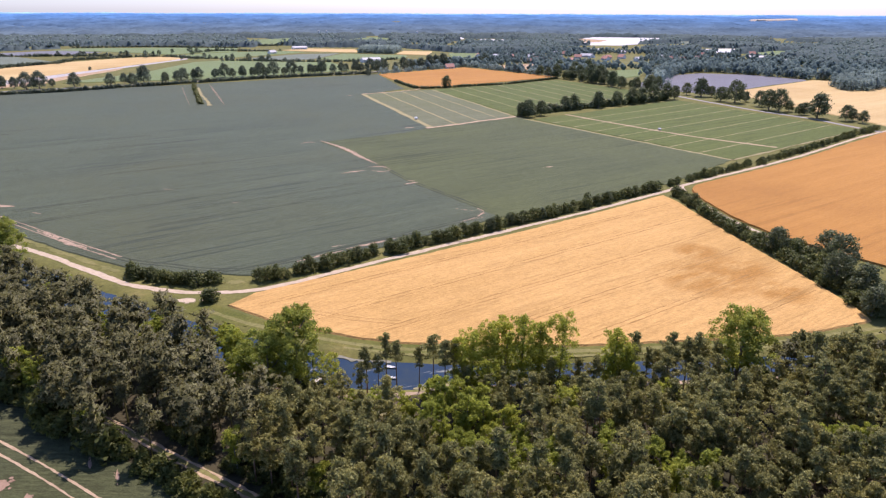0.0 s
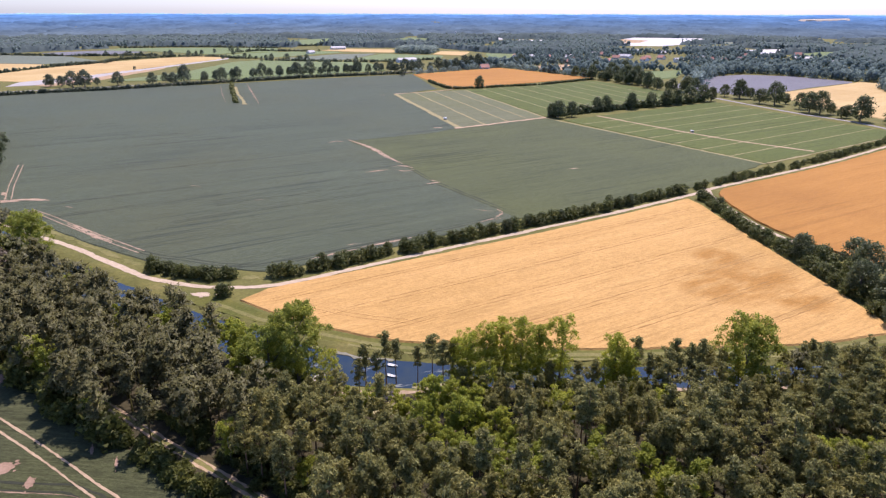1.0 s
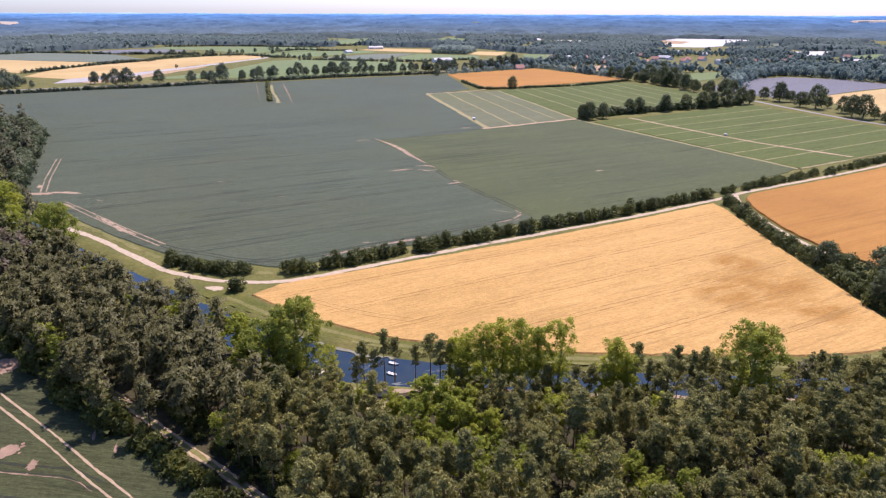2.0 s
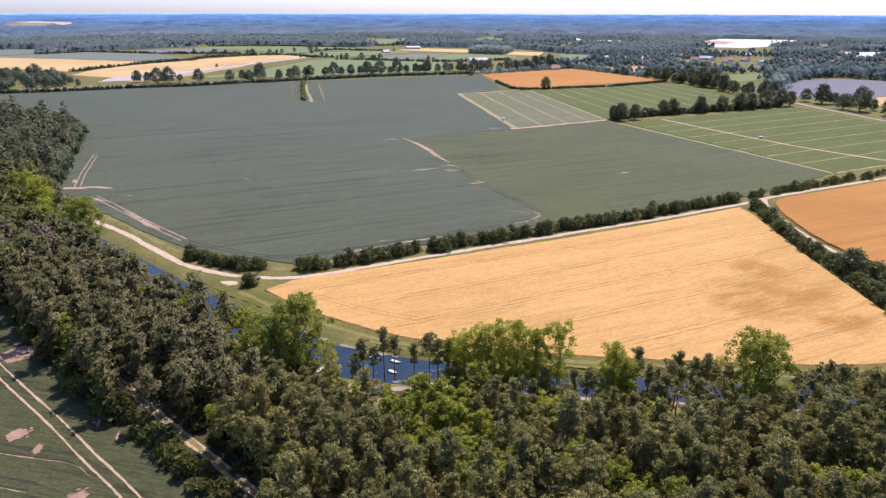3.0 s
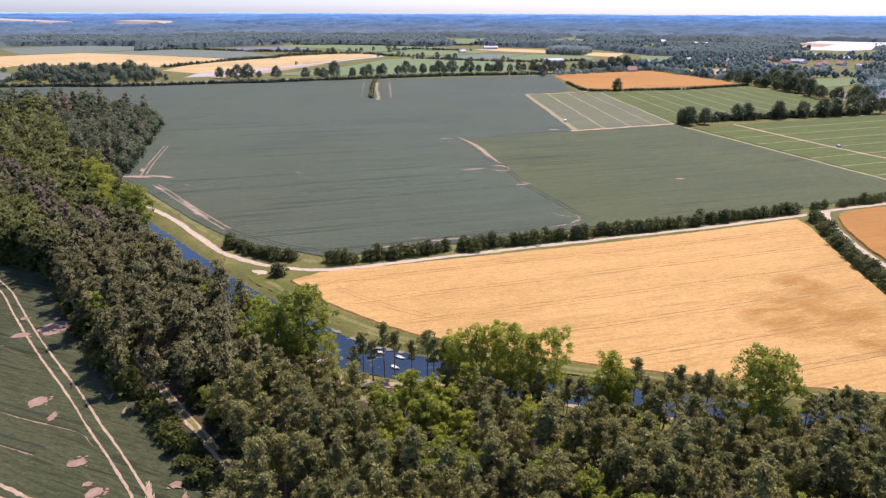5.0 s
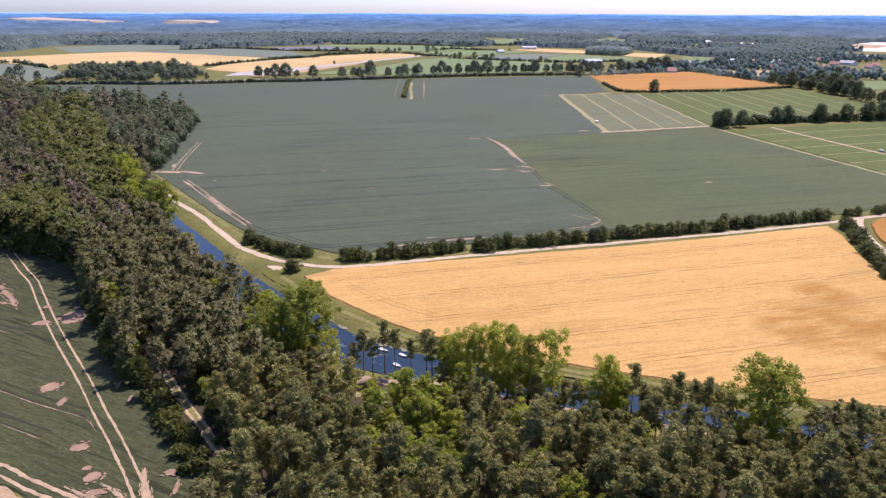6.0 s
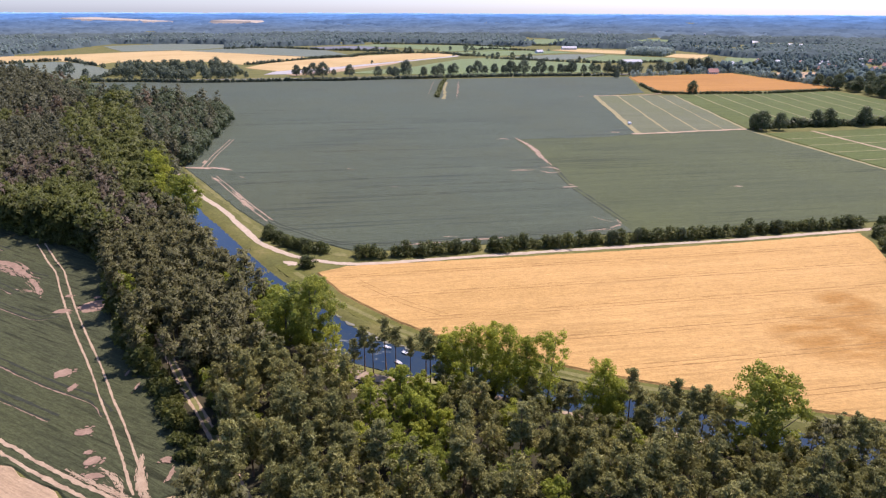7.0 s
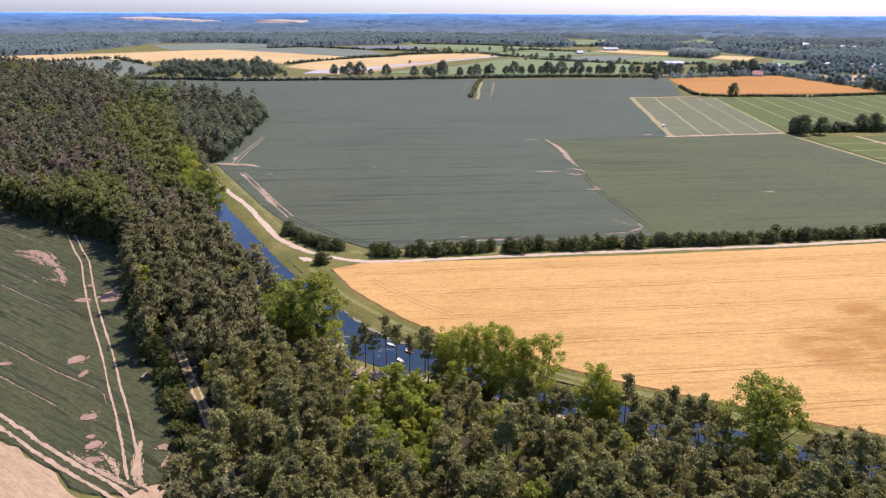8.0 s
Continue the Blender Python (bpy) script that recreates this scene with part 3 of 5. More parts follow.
# ---- trees: crowns of leaf clusters on limbs ----
def leaf_clumps(rng, centres, radii, count, size, flat=0.75, low=-0.35, loose=0.6, long=1.0):
    """Leaf clusters as small blades spread over clumps: an array (n, 3, 3)."""
    centres, radii = np.asarray(centres, float), np.asarray(radii, float)
    share = radii ** 2 / (radii ** 2).sum()
    pick = rng.choice(len(centres), count, p=share)
    d = rng.normal(size=(count, 3))
    d /= np.linalg.norm(d, axis=1)[:, None]
    d[:, 2] = np.where(d[:, 2] < low, -d[:, 2], d[:, 2])
    r = radii[pick] * rng.uniform(0.25, 1.15, count) ** 0.7
    pos = centres[pick] + d * r[:, None] * np.array([1, 1, flat])
    nrm = d + rng.normal(0, loose, (count, 3))
    nrm /= np.linalg.norm(nrm, axis=1)[:, None]
    u = np.cross(nrm, rng.normal(size=(count, 3)))
    u /= np.linalg.norm(u, axis=1)[:, None]
    w = np.cross(nrm, u)
    s = size * rng.uniform(0.6, 1.35, count)[:, None]
    k = rng.uniform(0.8, 1.7, (count, 1)) * long
    slim = 0.8 / max(1.0, long) ** 0.8
    flip = np.where(np.sum(np.cross(2 * u, u + w) * nrm, 1) < 0, -1.0, 1.0)[:, None]
    return np.stack([pos - u * s * flip * slim, pos + u * s * flip * slim, pos + w * s * k * 1.4 + u * s * rng.uniform(-0.7, 0.7, (count, 1))], 1)


def stem(verts, faces, path, radii, sides=6):
    """Adds a tapered, bent limb to the lists."""
    base = len(verts)
    for p, r in zip(path, radii):
        for i in range(sides):
            a = 2 * math.pi * i / sides
            verts.append((p[0] + math.cos(a) * r, p[1] + math.sin(a) * r, p[2]))
    for j in range(len(path) - 1):
        for i in range(sides):
            k = base + j * sides
            faces.append((k + i, k + (i + 1) % sides, k + sides + (i + 1) % sides, k + sides + i))


def tree_shape(kind, seed, count, size, loose=0.5, long=1.0):
    """Trunk and crown of one tree, foot at the origin: (verts, faces), blades."""
    rng = np.random.default_rng(seed)
    verts, faces, centres, radii, limbs = [], [], [], [], []

    def limb(z, a, reach, up, clumps, r, start=0.4):
        """A branch with leaf clumps along its outer part."""
        tip = (reach * math.cos(a), reach * math.sin(a), z + up)
        limbs.append((z, tip))
        for q in np.linspace(start, 1.0, clumps):
            w = 0.22 * r + 0.10 * reach
            centres.append((tip[0] * q + rng.normal(0, w), tip[1] * q + rng.normal(0, w), z + up * q ** 0.8 + rng.normal(0, 0.5 * w)))
            radii.append(r * rng.uniform(0.65, 1.2) * (1.15 - 0.35 * q))

    def ball(n, wide, z0, z1, r0, r1, inner, foot=0.2):
        """Clumps filling a rounded crown."""
        for i in range(n):
            t = (i + rng.uniform(0, 1)) / n
            reach, a = wide * math.sin(math.pi * (foot + (0.92 - foot) * t)) * rng.uniform(inner, 1.0), i * 2.4 + rng.uniform(-0.5, 0.5)
            centres.append((reach * math.cos(a), reach * math.sin(a), h * (z0 + (z1 - z0) * t)))
            radii.append(rng.uniform(r0, r1))
            if i % 3 == 0:
                limbs.append((max(0.25 * centres[-1][2], centres[-1][2] - 0.35 * reach - 0.8), centres[-1]))

    if kind in ("pine", "tall_pine"):
        tall = kind == "tall_pine"
        h, wide = (rng.uniform(13.5, 15.5), rng.uniform(2.0, 2.7)) if tall else (rng.uniform(11.5, 14.0), rng.uniform(2.2, 3.1))
        n, low_z = (15, 0.56) if tall else (21, 0.38)
        for i in range(n):
            t = (i + rng.uniform(0, 1)) / n
            reach = wide * (0.7 + 0.4 * math.sin(math.pi * min(1.0, 0.15 + t))) * (1 - 0.52 * t ** 2.0) * rng.uniform(0.4, 1.15)
            limb(h * (low_z + (0.93 - low_z) * t), i * 2.4 + rng.uniform(-0.7, 0.7), reach, rng.uniform(0.1, 0.45) * reach + 0.7 * t, 3, rng.uniform(0.6, 1.05) * (1.08 - 0.25 * t))
        centres.append((0, 0, h * 0.97))
        radii.append(0.6)
        top, flat, low = h * 0.97, 0.6, -0.15
    elif kind == "far_pine":
        h, wide = rng.uniform(11.5, 15.0), rng.uniform(1.5, 2.1)
        for i in range(9):
            t = (i + rng.uniform(0, 1)) / 9
            reach, a = wide * (1 - 0.8 * t ** 1.5) * rng.uniform(0.5, 1.1), i * 2.4 + rng.uniform(-0.5, 0.5)
            centres.append((reach * math.cos(a), reach * math.sin(a), h * (0.45 + 0.5 * t)))
            radii.append(rng.uniform(0.9, 1.35) * (1.1 - 0.5 * t))
        top, flat, low = h * 0.95, 0.8, -0.3
    elif kind == "far_leafy":
        h, wide = rng.uniform(10.0, 12.5), rng.uniform(2.2, 3.0)
        ball(11, wide, 0.3, 0.9, 1.1, 1.7, 0.5)
        top, flat, low = h * 0.8, 0.85, -0.3
    elif kind == "far_round":
        h, wide = rng.uniform(9.0, 12.5), rng.uniform(3.0, 4.2)
        ball(9, wide, 0.2, 0.8, 2.0, 2.8, 0.5)
        top, flat, low = h * 0.7, 0.9, -0.3
    elif kind == "leafy":
        h, wide = rng.uniform(9.5, 12.5), rng.uniform(2.3, 3.2)
        for i in range(17):
            t = (i + rng.uniform(0, 1)) / 17
            reach = wide * math.sin(math.pi * (0.16 + 0.74 * t)) * rng.uniform(0.55, 1.15)
            limb(h * (0.22 + 0.6 * t), i * 2.4 + rng.uniform(-0.6, 0.6), reach, rng.uniform(0.5, 1.0) * reach, 3, rng.uniform(0.5, 0.9))
        top, flat, low = h * 0.85, 0.85, -0.4
    elif kind == "poplar":
        h, wide = rng.uniform(17.5, 19.5), rng.uniform(3.2, 4.2)
        for i in range(116):
            t = (i + rng.uniform(0, 1)) / 116
            reach, a = wide * (0.35 + 0.65 * math.sin(math.pi * (0.14 + 0.70 * t))) * rng.uniform(0.1, 1.12), i * 2.4 + rng.uniform(-0.9, 0.9)
            centres.append((reach * math.cos(a), reach * math.sin(a), h * (0.18 + 0.81 * t)))
            radii.append(rng.uniform(0.5, 1.15))
            if i % 4 == 0:
                limbs.append((max(0.25 * h * 0.6, centres[-1][2] - 1.1 * reach - 0.8), centres[-1]))
        top, flat, low = h * 0.96, 1.0, -0.6
    elif kind == "spreading":
        h, wide = rng.uniform(15.0, 16.0), rng.uniform(5.3, 6.0)
        for i in range(230):
            t, a = (i + rng.uniform(0, 1)) / 230, i * 2.4 + rng.uniform(-0.9, 0.9)
            reach = wide * math.sin(math.pi * (0.22 + 0.62 * t)) * rng.uniform(0.2, 1.1)
            if math.sin(3 * a + 5 * t) + math.sin(5 * a - 9 * t) < -0.9 and reach > 2:
                continue
            centres.append((reach * math.cos(a), reach * math.sin(a), h * (0.20 + 0.78 * t)))
            radii.append(rng.uniform(0.5, 1.15))
            if i % 20 == 0:
                limbs.append((max(0.18 * h, centres[-1][2] - 0.9 * reach - 1.0), centres[-1]))
        top, flat, low = h * 0.86, 0.9, -0.5
    elif kind == "oak":
        h, wide = rng.uniform(11.0, 14.0), rng.uniform(4.0, 5.0)
        ball(46, wide, 0.14, 0.86, 1.5, 2.3, 0.55, 0.27)
        top, flat, low = h * 0.8, 0.85, -0.5
    elif kind == "round":
        h, wide = rng.uniform(9.5, 13.0), rng.uniform(4.4, 5.6)
        ball(34, wide, 0.06, 0.84, 1.6, 2.5, 0.5, 0.36)
        top, flat, low = h * 0.7, 0.9, -0.5
    else:  # shrub
        h, wide = rng.uniform(2.6, 3.6), rng.uniform(1.4, 2.1)
        ball(16, wide, 0.08, 0.88, 0.5, 0.9, 0.25, 0.35)
        top, flat, low = h * 0.6, 0.9, -0.6
    girth = {"pine": 0.17, "tall_pine": 0.19, "leafy": 0.16, "poplar": 0.27, "spreading": 0.42, "oak": 0.34, "shrub": 0.07}.get(kind, 0.2)
    lean = rng.normal(0, 0.025, 2) * top
    line = [(lean[0] * (k / 5) ** 1.5, lean[1] * (k / 5) ** 1.5, top * k / 5 - 0.15 * (k == 0)) for k in range(6)]
    stem(verts, faces, line, [girth * (1.25 if k == 0 else 1 - 0.16 * k) for k in range(6)])
    for z0, c in limbs[:: max(1, math.ceil(len(limbs) / 9))]:
        z0 = min(z0, 0.94 * top)
        t = z0 / top
        foot = (lean[0] * t ** 1.5, lean[1] * t ** 1.5, z0)
        mid = ((foot[0] + c[0]) / 2, (foot[1] + c[1]) / 2, z0 + (c[2] - z0) * 0.4)
        thick = 0.5 if kind == "spreading" else 0.38
        stem(verts, faces, [foot, mid, c], [girth * thick, girth * 0.26, girth * 0.1], 4)
    crown = leaf_clumps(rng, centres, radii, count, size, flat, low, loose, long)
    return (verts, faces), crown


def tree(name, kind, seed, count, size, leaf, wood, label, category="tree", group="", loose=0.5, long=1.0):
    """One tree thing: an Empty at its foot, trunk and crown under it."""
    (verts, faces), crown = tree_shape(kind, seed, count, size, loose, long)
    foot = new(name)
    part("trunk", mesh_of("trunk", verts, faces, True), wood, foot)
    part("crown", blades_of("crown", crown), leaf, foot)
    return tagged(foot, label, category, group)


def plant(makers, spots, rng, low=0.85, high=1.15, sink=0.0):
    """Sets copies of the given trees on the spots (x, y[, scale]); the first of each stands itself."""
    first = {}
    for i, spot in enumerate(spots):
        x, y = float(spot[0]), float(spot[1])
        s = spot[2] if len(spot) > 2 else rng.uniform(low, high)
        k = i % len(makers) if i < len(makers) else int(rng.integers(len(makers)))
        m = pose(x, y, float(rise(x, y)) - sink, 0, 0, rng.uniform(0, 360)) @ Matrix.Diagonal((s * rng.uniform(0.92, 1.08), s * rng.uniform(0.92, 1.08), s, 1))
        if k in first:
            copy_thing(makers[k], m)
        else:
            first[k] = m
    for k, ob in enumerate(makers):
        if k in first:
            ob.matrix_basis = first[k]
        else:
            for o in (*ob.children_recursive, ob):
                bpy.data.objects.remove(o)


def joined(name, shapes, spots, rng, leaf, label, low=0.85, high=1.15, category="woodland", round_off=0.7):
    """Many crowns and trunks as one object of stuff, its leaves shaded by the roundness of their crowns. shapes: arrays of blades."""
    spots = np.asarray(spots, float)
    out, outward = [], []
    kind = rng.integers(len(shapes), size=len(spots))
    for k, v in enumerate(shapes):
        at = spots[kind == k]
        if not len(at):
            continue
        a, s = rng.uniform(0, 6.28, len(at)), rng.uniform(low, high, len(at))
        if at.shape[1] > 2:
            s = s * at[:, 2]
        c, n = np.cos(a) * s, np.sin(a) * s
        x = v[None, ..., 0] * c[:, None, None] - v[None, ..., 1] * n[:, None, None] + at[:, 0][:, None, None]
        y = v[None, ..., 0] * n[:, None, None] + v[None, ..., 1] * c[:, None, None] + at[:, 1][:, None, None]
        z = v[None, ..., 2] * s[:, None, None] + rise(at[:, 0], at[:, 1])[:, None, None]
        out.append(np.stack([x, y, z], -1).reshape(-1, 3, 3))
        away = v.mean(axis=1) - np.array((0, 0, 0.42 * v[..., 2].max()))
        away /= np.linalg.norm(away, axis=1)[:, None] + 1e-6
        ca, sa = np.cos(a)[:, None], np.sin(a)[:, None]
        outward.append(np.stack([away[None, :, 0] * ca - away[None, :, 1] * sa, away[None, :, 0] * sa + away[None, :, 1] * ca, np.repeat(away[None, :, 2], len(at), 0)], -1).reshape(-1, 3))
    out, outward = np.concatenate(out), np.concatenate(outward)
    own = np.cross(out[:, 1] - out[:, 0], out[:, 2] - out[:, 0])
    own /= np.linalg.norm(own, axis=1)[:, None] + 1e-9
    turned = (own * outward).sum(1) < 0
    out[turned] = out[turned][:, ::-1]
    own[turned] *= -1
    soft = round_off * outward + (1 - round_off) * own
    soft /= np.linalg.norm(soft, axis=1)[:, None] + 1e-9
    mesh = blades_of(name, out)
    mesh.normals_split_custom_set_from_vertices(np.repeat(soft, 3, 0))
    return tagged(part(name, mesh, leaf), label, category, kind="stuff")


def lumpy(seed, lobes=7, sprays=16):
    """A far crown as overlapping uneven lobes of foliage with loose leaf sprays round them."""
    rng = np.random.default_rng(seed)
    bm = bmesh.new()
    bmesh.ops.create_icosphere(bm, subdivisions=1, radius=1.0)
    bm.verts.ensure_lookup_table()
    ball = np.array([v.co[:] for v in bm.verts])
    tris = np.array([[v.index for v in f.verts] for f in bm.faces])
    bm.free()
    h, wide = rng.uniform(8.0, 11.5), rng.uniform(2.4, 3.4)
    out = [tree_shape("far_round", seed, sprays, 1.3, 0.05, 0.45)[1]]
    for i in range(lobes):
        a, t = i * 2.4 + rng.uniform(-0.5, 0.5), i / (lobes - 1)
        reach = wide * math.sin(math.pi * (0.35 + 0.62 * t)) * rng.uniform(0.6, 1.0)
        lobe = ball * (rng.uniform(1.5, 2.3) * rng.uniform(0.72, 1.2, (len(ball), 1))) * (1, 1, 0.85)
        out.append((lobe + (reach * math.cos(a), reach * math.sin(a), h * (0.3 + 0.55 * t)))[tris])
    return np.concatenate(out)


def trunk_quads(h, r):
    """A bare stem for joined woods, as four upright sides."""
    q = []
    for i in range(4):
        a, b = math.pi / 2 * i, math.pi / 2 * (i + 1)
        q.append([(r * math.cos(a), r * math.sin(a), -0.1), (r * math.cos(b), r * math.sin(b), -0.1), (0, 0, h)])
    return np.array(q)


def scatter(poly, spacing, rng, jitter=0.42):
    """Uneven planting inside a polygon."""
    p = np.array(poly)
    xs, ys = np.arange(float(p[:, 0].min()), p[:, 0].max(), spacing), np.arange(float(p[:, 1].min()), p[:, 1].max(), spacing)
    X, Y = np.meshgrid(xs, ys)
    X[1::2] += spacing / 2
    X, Y = X + rng.uniform(-jitter, jitter, X.shape) * spacing, Y + rng.uniform(-jitter, jitter, Y.shape) * spacing
    X, Y = X.ravel(), Y.ravel()
    keep = inside(X, Y, poly)
    return X[keep], Y[keep]


rng = np.random.default_rng(7)
canal_line, track_line, lane_line = ([tuple(q) for q in glide(w, 5)] for w in (CANAL, TRACK, LANE))
NEAR_WOOD = [(-14, 64), (-42, 84), (-62, 97), (-92, 117), (-125, 140), (-150, 147), (-260, 163), (-260, 270), (-210, 240), (-150, 194), (-112, 168), (-86, 152), (-68, 143), (-42, 132), (-30, 119), (-6, 116), (17, 118), (46, 120), (70, 122), (130, 126), (130, 48), (12, 48)]
LEAFY_SPOTS = [(2, 103, 7), (-4, 98, 4), (10, 95, 6), (13, 89, 6), (36, 88, 3), (28, 91, 3), (37, 84, 3), (74, 93, 4), (42, 109, 3), (-46, 127, 6), (-55, 134, 5), (-18, 106, 3), (-39, 118, 7), (-30, 113, 4), (4, 92, 6), (-3, 104, 5), (-66, 133, 4), (-100, 157, 5), (40, 86, 4), (68, 95, 4)]
BRIGHT = [[(-380, 335), (-350, 345), (-245, 268), (-170, 214), (-140, 186), (-150, 172), (-185, 196), (-260, 235), (-340, 280)], [(-205, 160), (-185, 185), (-148, 162), (-148, 142)]]
fx, fy = scatter(NEAR_WOOD, 4.2, rng)
free = (line_gap(fx, fy, lane_line) > np.where(fx > -24, 1.0, 1.3)) & ((line_gap(fx, fy, canal_line) > canal_half(fx) + np.where(fx < -45, np.where(fx > -104, 1.0, 2.6), 1.0)) | (fx < -152)) & (line_gap(fx, fy, track_line) > 4)
free &= ~((fx > -34) & (fy > 109 + 0.05 * fx)) | (rng.uniform(size=len(fx)) < np.where(fx > 72, 0.95, 0.85))
north = (fy - 88) > -0.66 * (fx + 32.5)
free &= ~((line_gap(fx, fy, lane_line) < 8.0) & north & (fx > -58) & (fx < -29)) | (rng.uniform(size=len(fx)) < 0.7)
south = fy < np.interp(fx, [q[0] for q in LANE], [q[1] for q in LANE])
free &= ~(south & (fx > -60) & (fx < -19)) | (rng.uniform(size=len(fx)) < 0.04)
for x0, x1, y0 in ((-2, 30, 111), (57, 72, 115), (31, 41, 114)):
    free &= ~((fx > x0) & (fx < x1) & (fy > y0)) | (rng.uniform(size=len(fx)) < 0.45)
for x0, y0, r in ((-31, 117, 7.5), (-36, 114, 5.5), (63, 119.5, 6.0), (36.5, 116.5, 3.5)):
    free &= np.hypot(fx - x0, fy - y0) > r
clearing = inside(fx, fy, [(-29, 124), (-26, 114), (-15, 108.5), (-8, 109), (4, 116), (5, 124), (-16, 125)])
free &= ~clearing | (rng.uniform(size=len(fx)) < 0.16)
fx, fy = fx[free], fy[free]
leafy = np.zeros(len(fx), bool)
for cx, cy, cr in LEAFY_SPOTS:
    leafy |= np.hypot(fx - cx, fy - cy) < cr
for poly in BRIGHT:
    leafy |= inside(fx, fy, poly)
leafy |= rng.uniform(size=len(fx)) < 0.03
edge = line_gap(fx, fy, [(-14, 64), (-42, 84), (-62, 97), (-92, 117), (-125, 140), (-150, 147)]) < 5
leafy |= edge & (rng.uniform(size=len(fx)) < 0.12)
near = (fx > -34) & (fx < 92) & (fy < 121) & (fy > 66)
order = np.argsort(fy + 0.25 * np.abs(fx - 25))
ex, ey = (np.array(v) for v in zip(*[(x + rng.normal(0, 1.2), y + rng.uniform(0, 5)) for x, y in glide([(-212, 148), (-188, 146.5), (-174, 148), (-157, 148.5), (-136, 144.5), (-126, 139)], 3.0)]))
pines = [tree("pine_tree", "pine" if i < 9 else "tall_pine", 100 + i, 2600, 0.198, PINE, PINE_BARK, "grey-green pine with a bare lower trunk in the wood", "tree", "pines of the wood", 0.5, 1.3) for i in range(12)]
pine_at = [k for k in order if near[k] and not leafy[k]]
plant(pines, [(fx[k], fy[k], rng.uniform(0.8, 1.14) * (0.78 if fy[k] > 103 + 0.04 * fx[k] and fx[k] < 72 else 1.0)) for k in pine_at[:300]], rng)
leafies = [tree("leafy_tree", "leafy", 200 + i, 3700, 0.175, LEAF, GREY_BARK, "bright green broadleaf tree among the pines", "tree", "broadleaf trees of the wood") for i in range(6)]
leaf_at = [k for k in order if leafy[k] and fx[k] > -110][:110]
plant(leafies, [(fx[k], fy[k]) for k in leaf_at], rng, 0.72, 1.08)
taken = set(pine_at[:300]) | set(leaf_at)
rest = np.array([k for k in range(len(fx)) if k not in taken])
mid_shapes = [np.concatenate([tree_shape("pine", 300 + i, 260, 0.52, 0.5, 1.2)[1], trunk_quads(11, 0.17)]) for i in range(7)]
fine_shapes = [np.concatenate([tree_shape("pine", 340 + i, 820, 0.31, 0.5, 1.25)[1], trunk_quads(11, 0.17)]) for i in range(6)]
mid_leafy = [tree_shape("leafy", 320 + i, 640, 0.42, 0.4)[1] for i in range(4)]
rp, rl = rest[~leafy[rest]], rest[leafy[rest]]
joined("broadleaf_wood", mid_leafy, np.stack([ex, ey], 1), rng, EDGE, "tall dark trees along the edge of the wood", 1.1, 1.5)
brown = inside(fx[rp], fy[rp], [(-250, 160), (-250, 230), (-185, 205), (-120, 158), (-120, 140)]) & (rng.uniform(size=len(rp)) < 0.45)
strip = fx[rp] > -122
joined("pine_wood", fine_shapes, np.stack([fx[rp[strip]], fy[rp[strip]]], 1), rng, PINE_STRIP, "dense olive green pine wood beside the canal", 0.75, 1.2)
brown, rp = brown[~strip], rp[~strip]
joined("pine_wood", mid_shapes, np.stack([fx[rp[~brown]], fy[rp[~brown]]], 1), rng, PINE_STRIP, "dense grey-green pine wood", 0.75, 1.2)
joined("pine_wood", mid_shapes, np.stack([fx[rp[brown]], fy[rp[brown]]], 1), rng, PINE_BROWN, "dense brownish pine wood", 0.75, 1.2)
if len(rl):
    joined("broadleaf_wood", mid_leafy, np.stack([fx[rl], fy[rl]], 1), rng, OLIVE, "olive green broadleaf trees within the pine wood", 0.75, 1.45)

# the wood runs on behind, ever farther off
gx, gy = scatter(FOREST, 5.8, rng)
free = ~inside(gx, gy, NEAR_WOOD) & (gx < -150) & ((line_gap(gx, gy, track_line) > 3.5) | (gx < -216)) & ((line_gap(gx, gy, canal_line) > CANAL_HALF) | (gx < -152))
gx, gy = gx[free], gy[free]
bright = inside(gx, gy, BRIGHT[0]) | inside(gx, gy, BRIGHT[1])
stand = np.array([noise.noise(Vector((x / 45, y / 45, 3.0))) for x, y in zip(gx, gy)])
bright &= rng.uniform(size=len(gx)) < 0.8
bright |= stand > 0.45
thin = (np.hypot(gx, gy) < 480) | (rng.uniform(size=len(gx)) < 0.5)
gx, gy, bright, stand = gx[thin], gy[thin], bright[thin], stand[thin]
thin = ~bright | (rng.uniform(size=len(gx)) < 0.5)
gx, gy, bright, stand = gx[thin], gy[thin], bright[thin], stand[thin]
dark = ~bright & (rng.uniform(size=len(gx)) < 0.65) & inside(gx, gy, [(-300, 392), (-205, 250), (-260, 280), (-345, 330), (-520, 400), (-440, 420)])
brown = ~bright & ~dark & (stand > 0.28)
far_shapes = [tree_shape("far_pine", 400 + i, 190, 0.58, 0.45, 0.7)[1] for i in range(6)]
far_leafy = [tree_shape("far_leafy", 420 + i, 250, 0.62, 0.35, 0.6)[1] for i in range(5)]
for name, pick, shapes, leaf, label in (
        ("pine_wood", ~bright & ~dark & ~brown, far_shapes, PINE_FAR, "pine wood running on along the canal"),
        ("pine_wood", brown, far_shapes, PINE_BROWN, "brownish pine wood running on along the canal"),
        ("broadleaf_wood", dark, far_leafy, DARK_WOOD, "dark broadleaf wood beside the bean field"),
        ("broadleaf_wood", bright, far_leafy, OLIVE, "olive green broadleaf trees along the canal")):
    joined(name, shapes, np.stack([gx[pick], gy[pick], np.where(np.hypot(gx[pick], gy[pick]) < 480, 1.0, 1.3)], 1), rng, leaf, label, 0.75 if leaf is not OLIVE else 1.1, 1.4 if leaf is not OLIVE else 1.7)

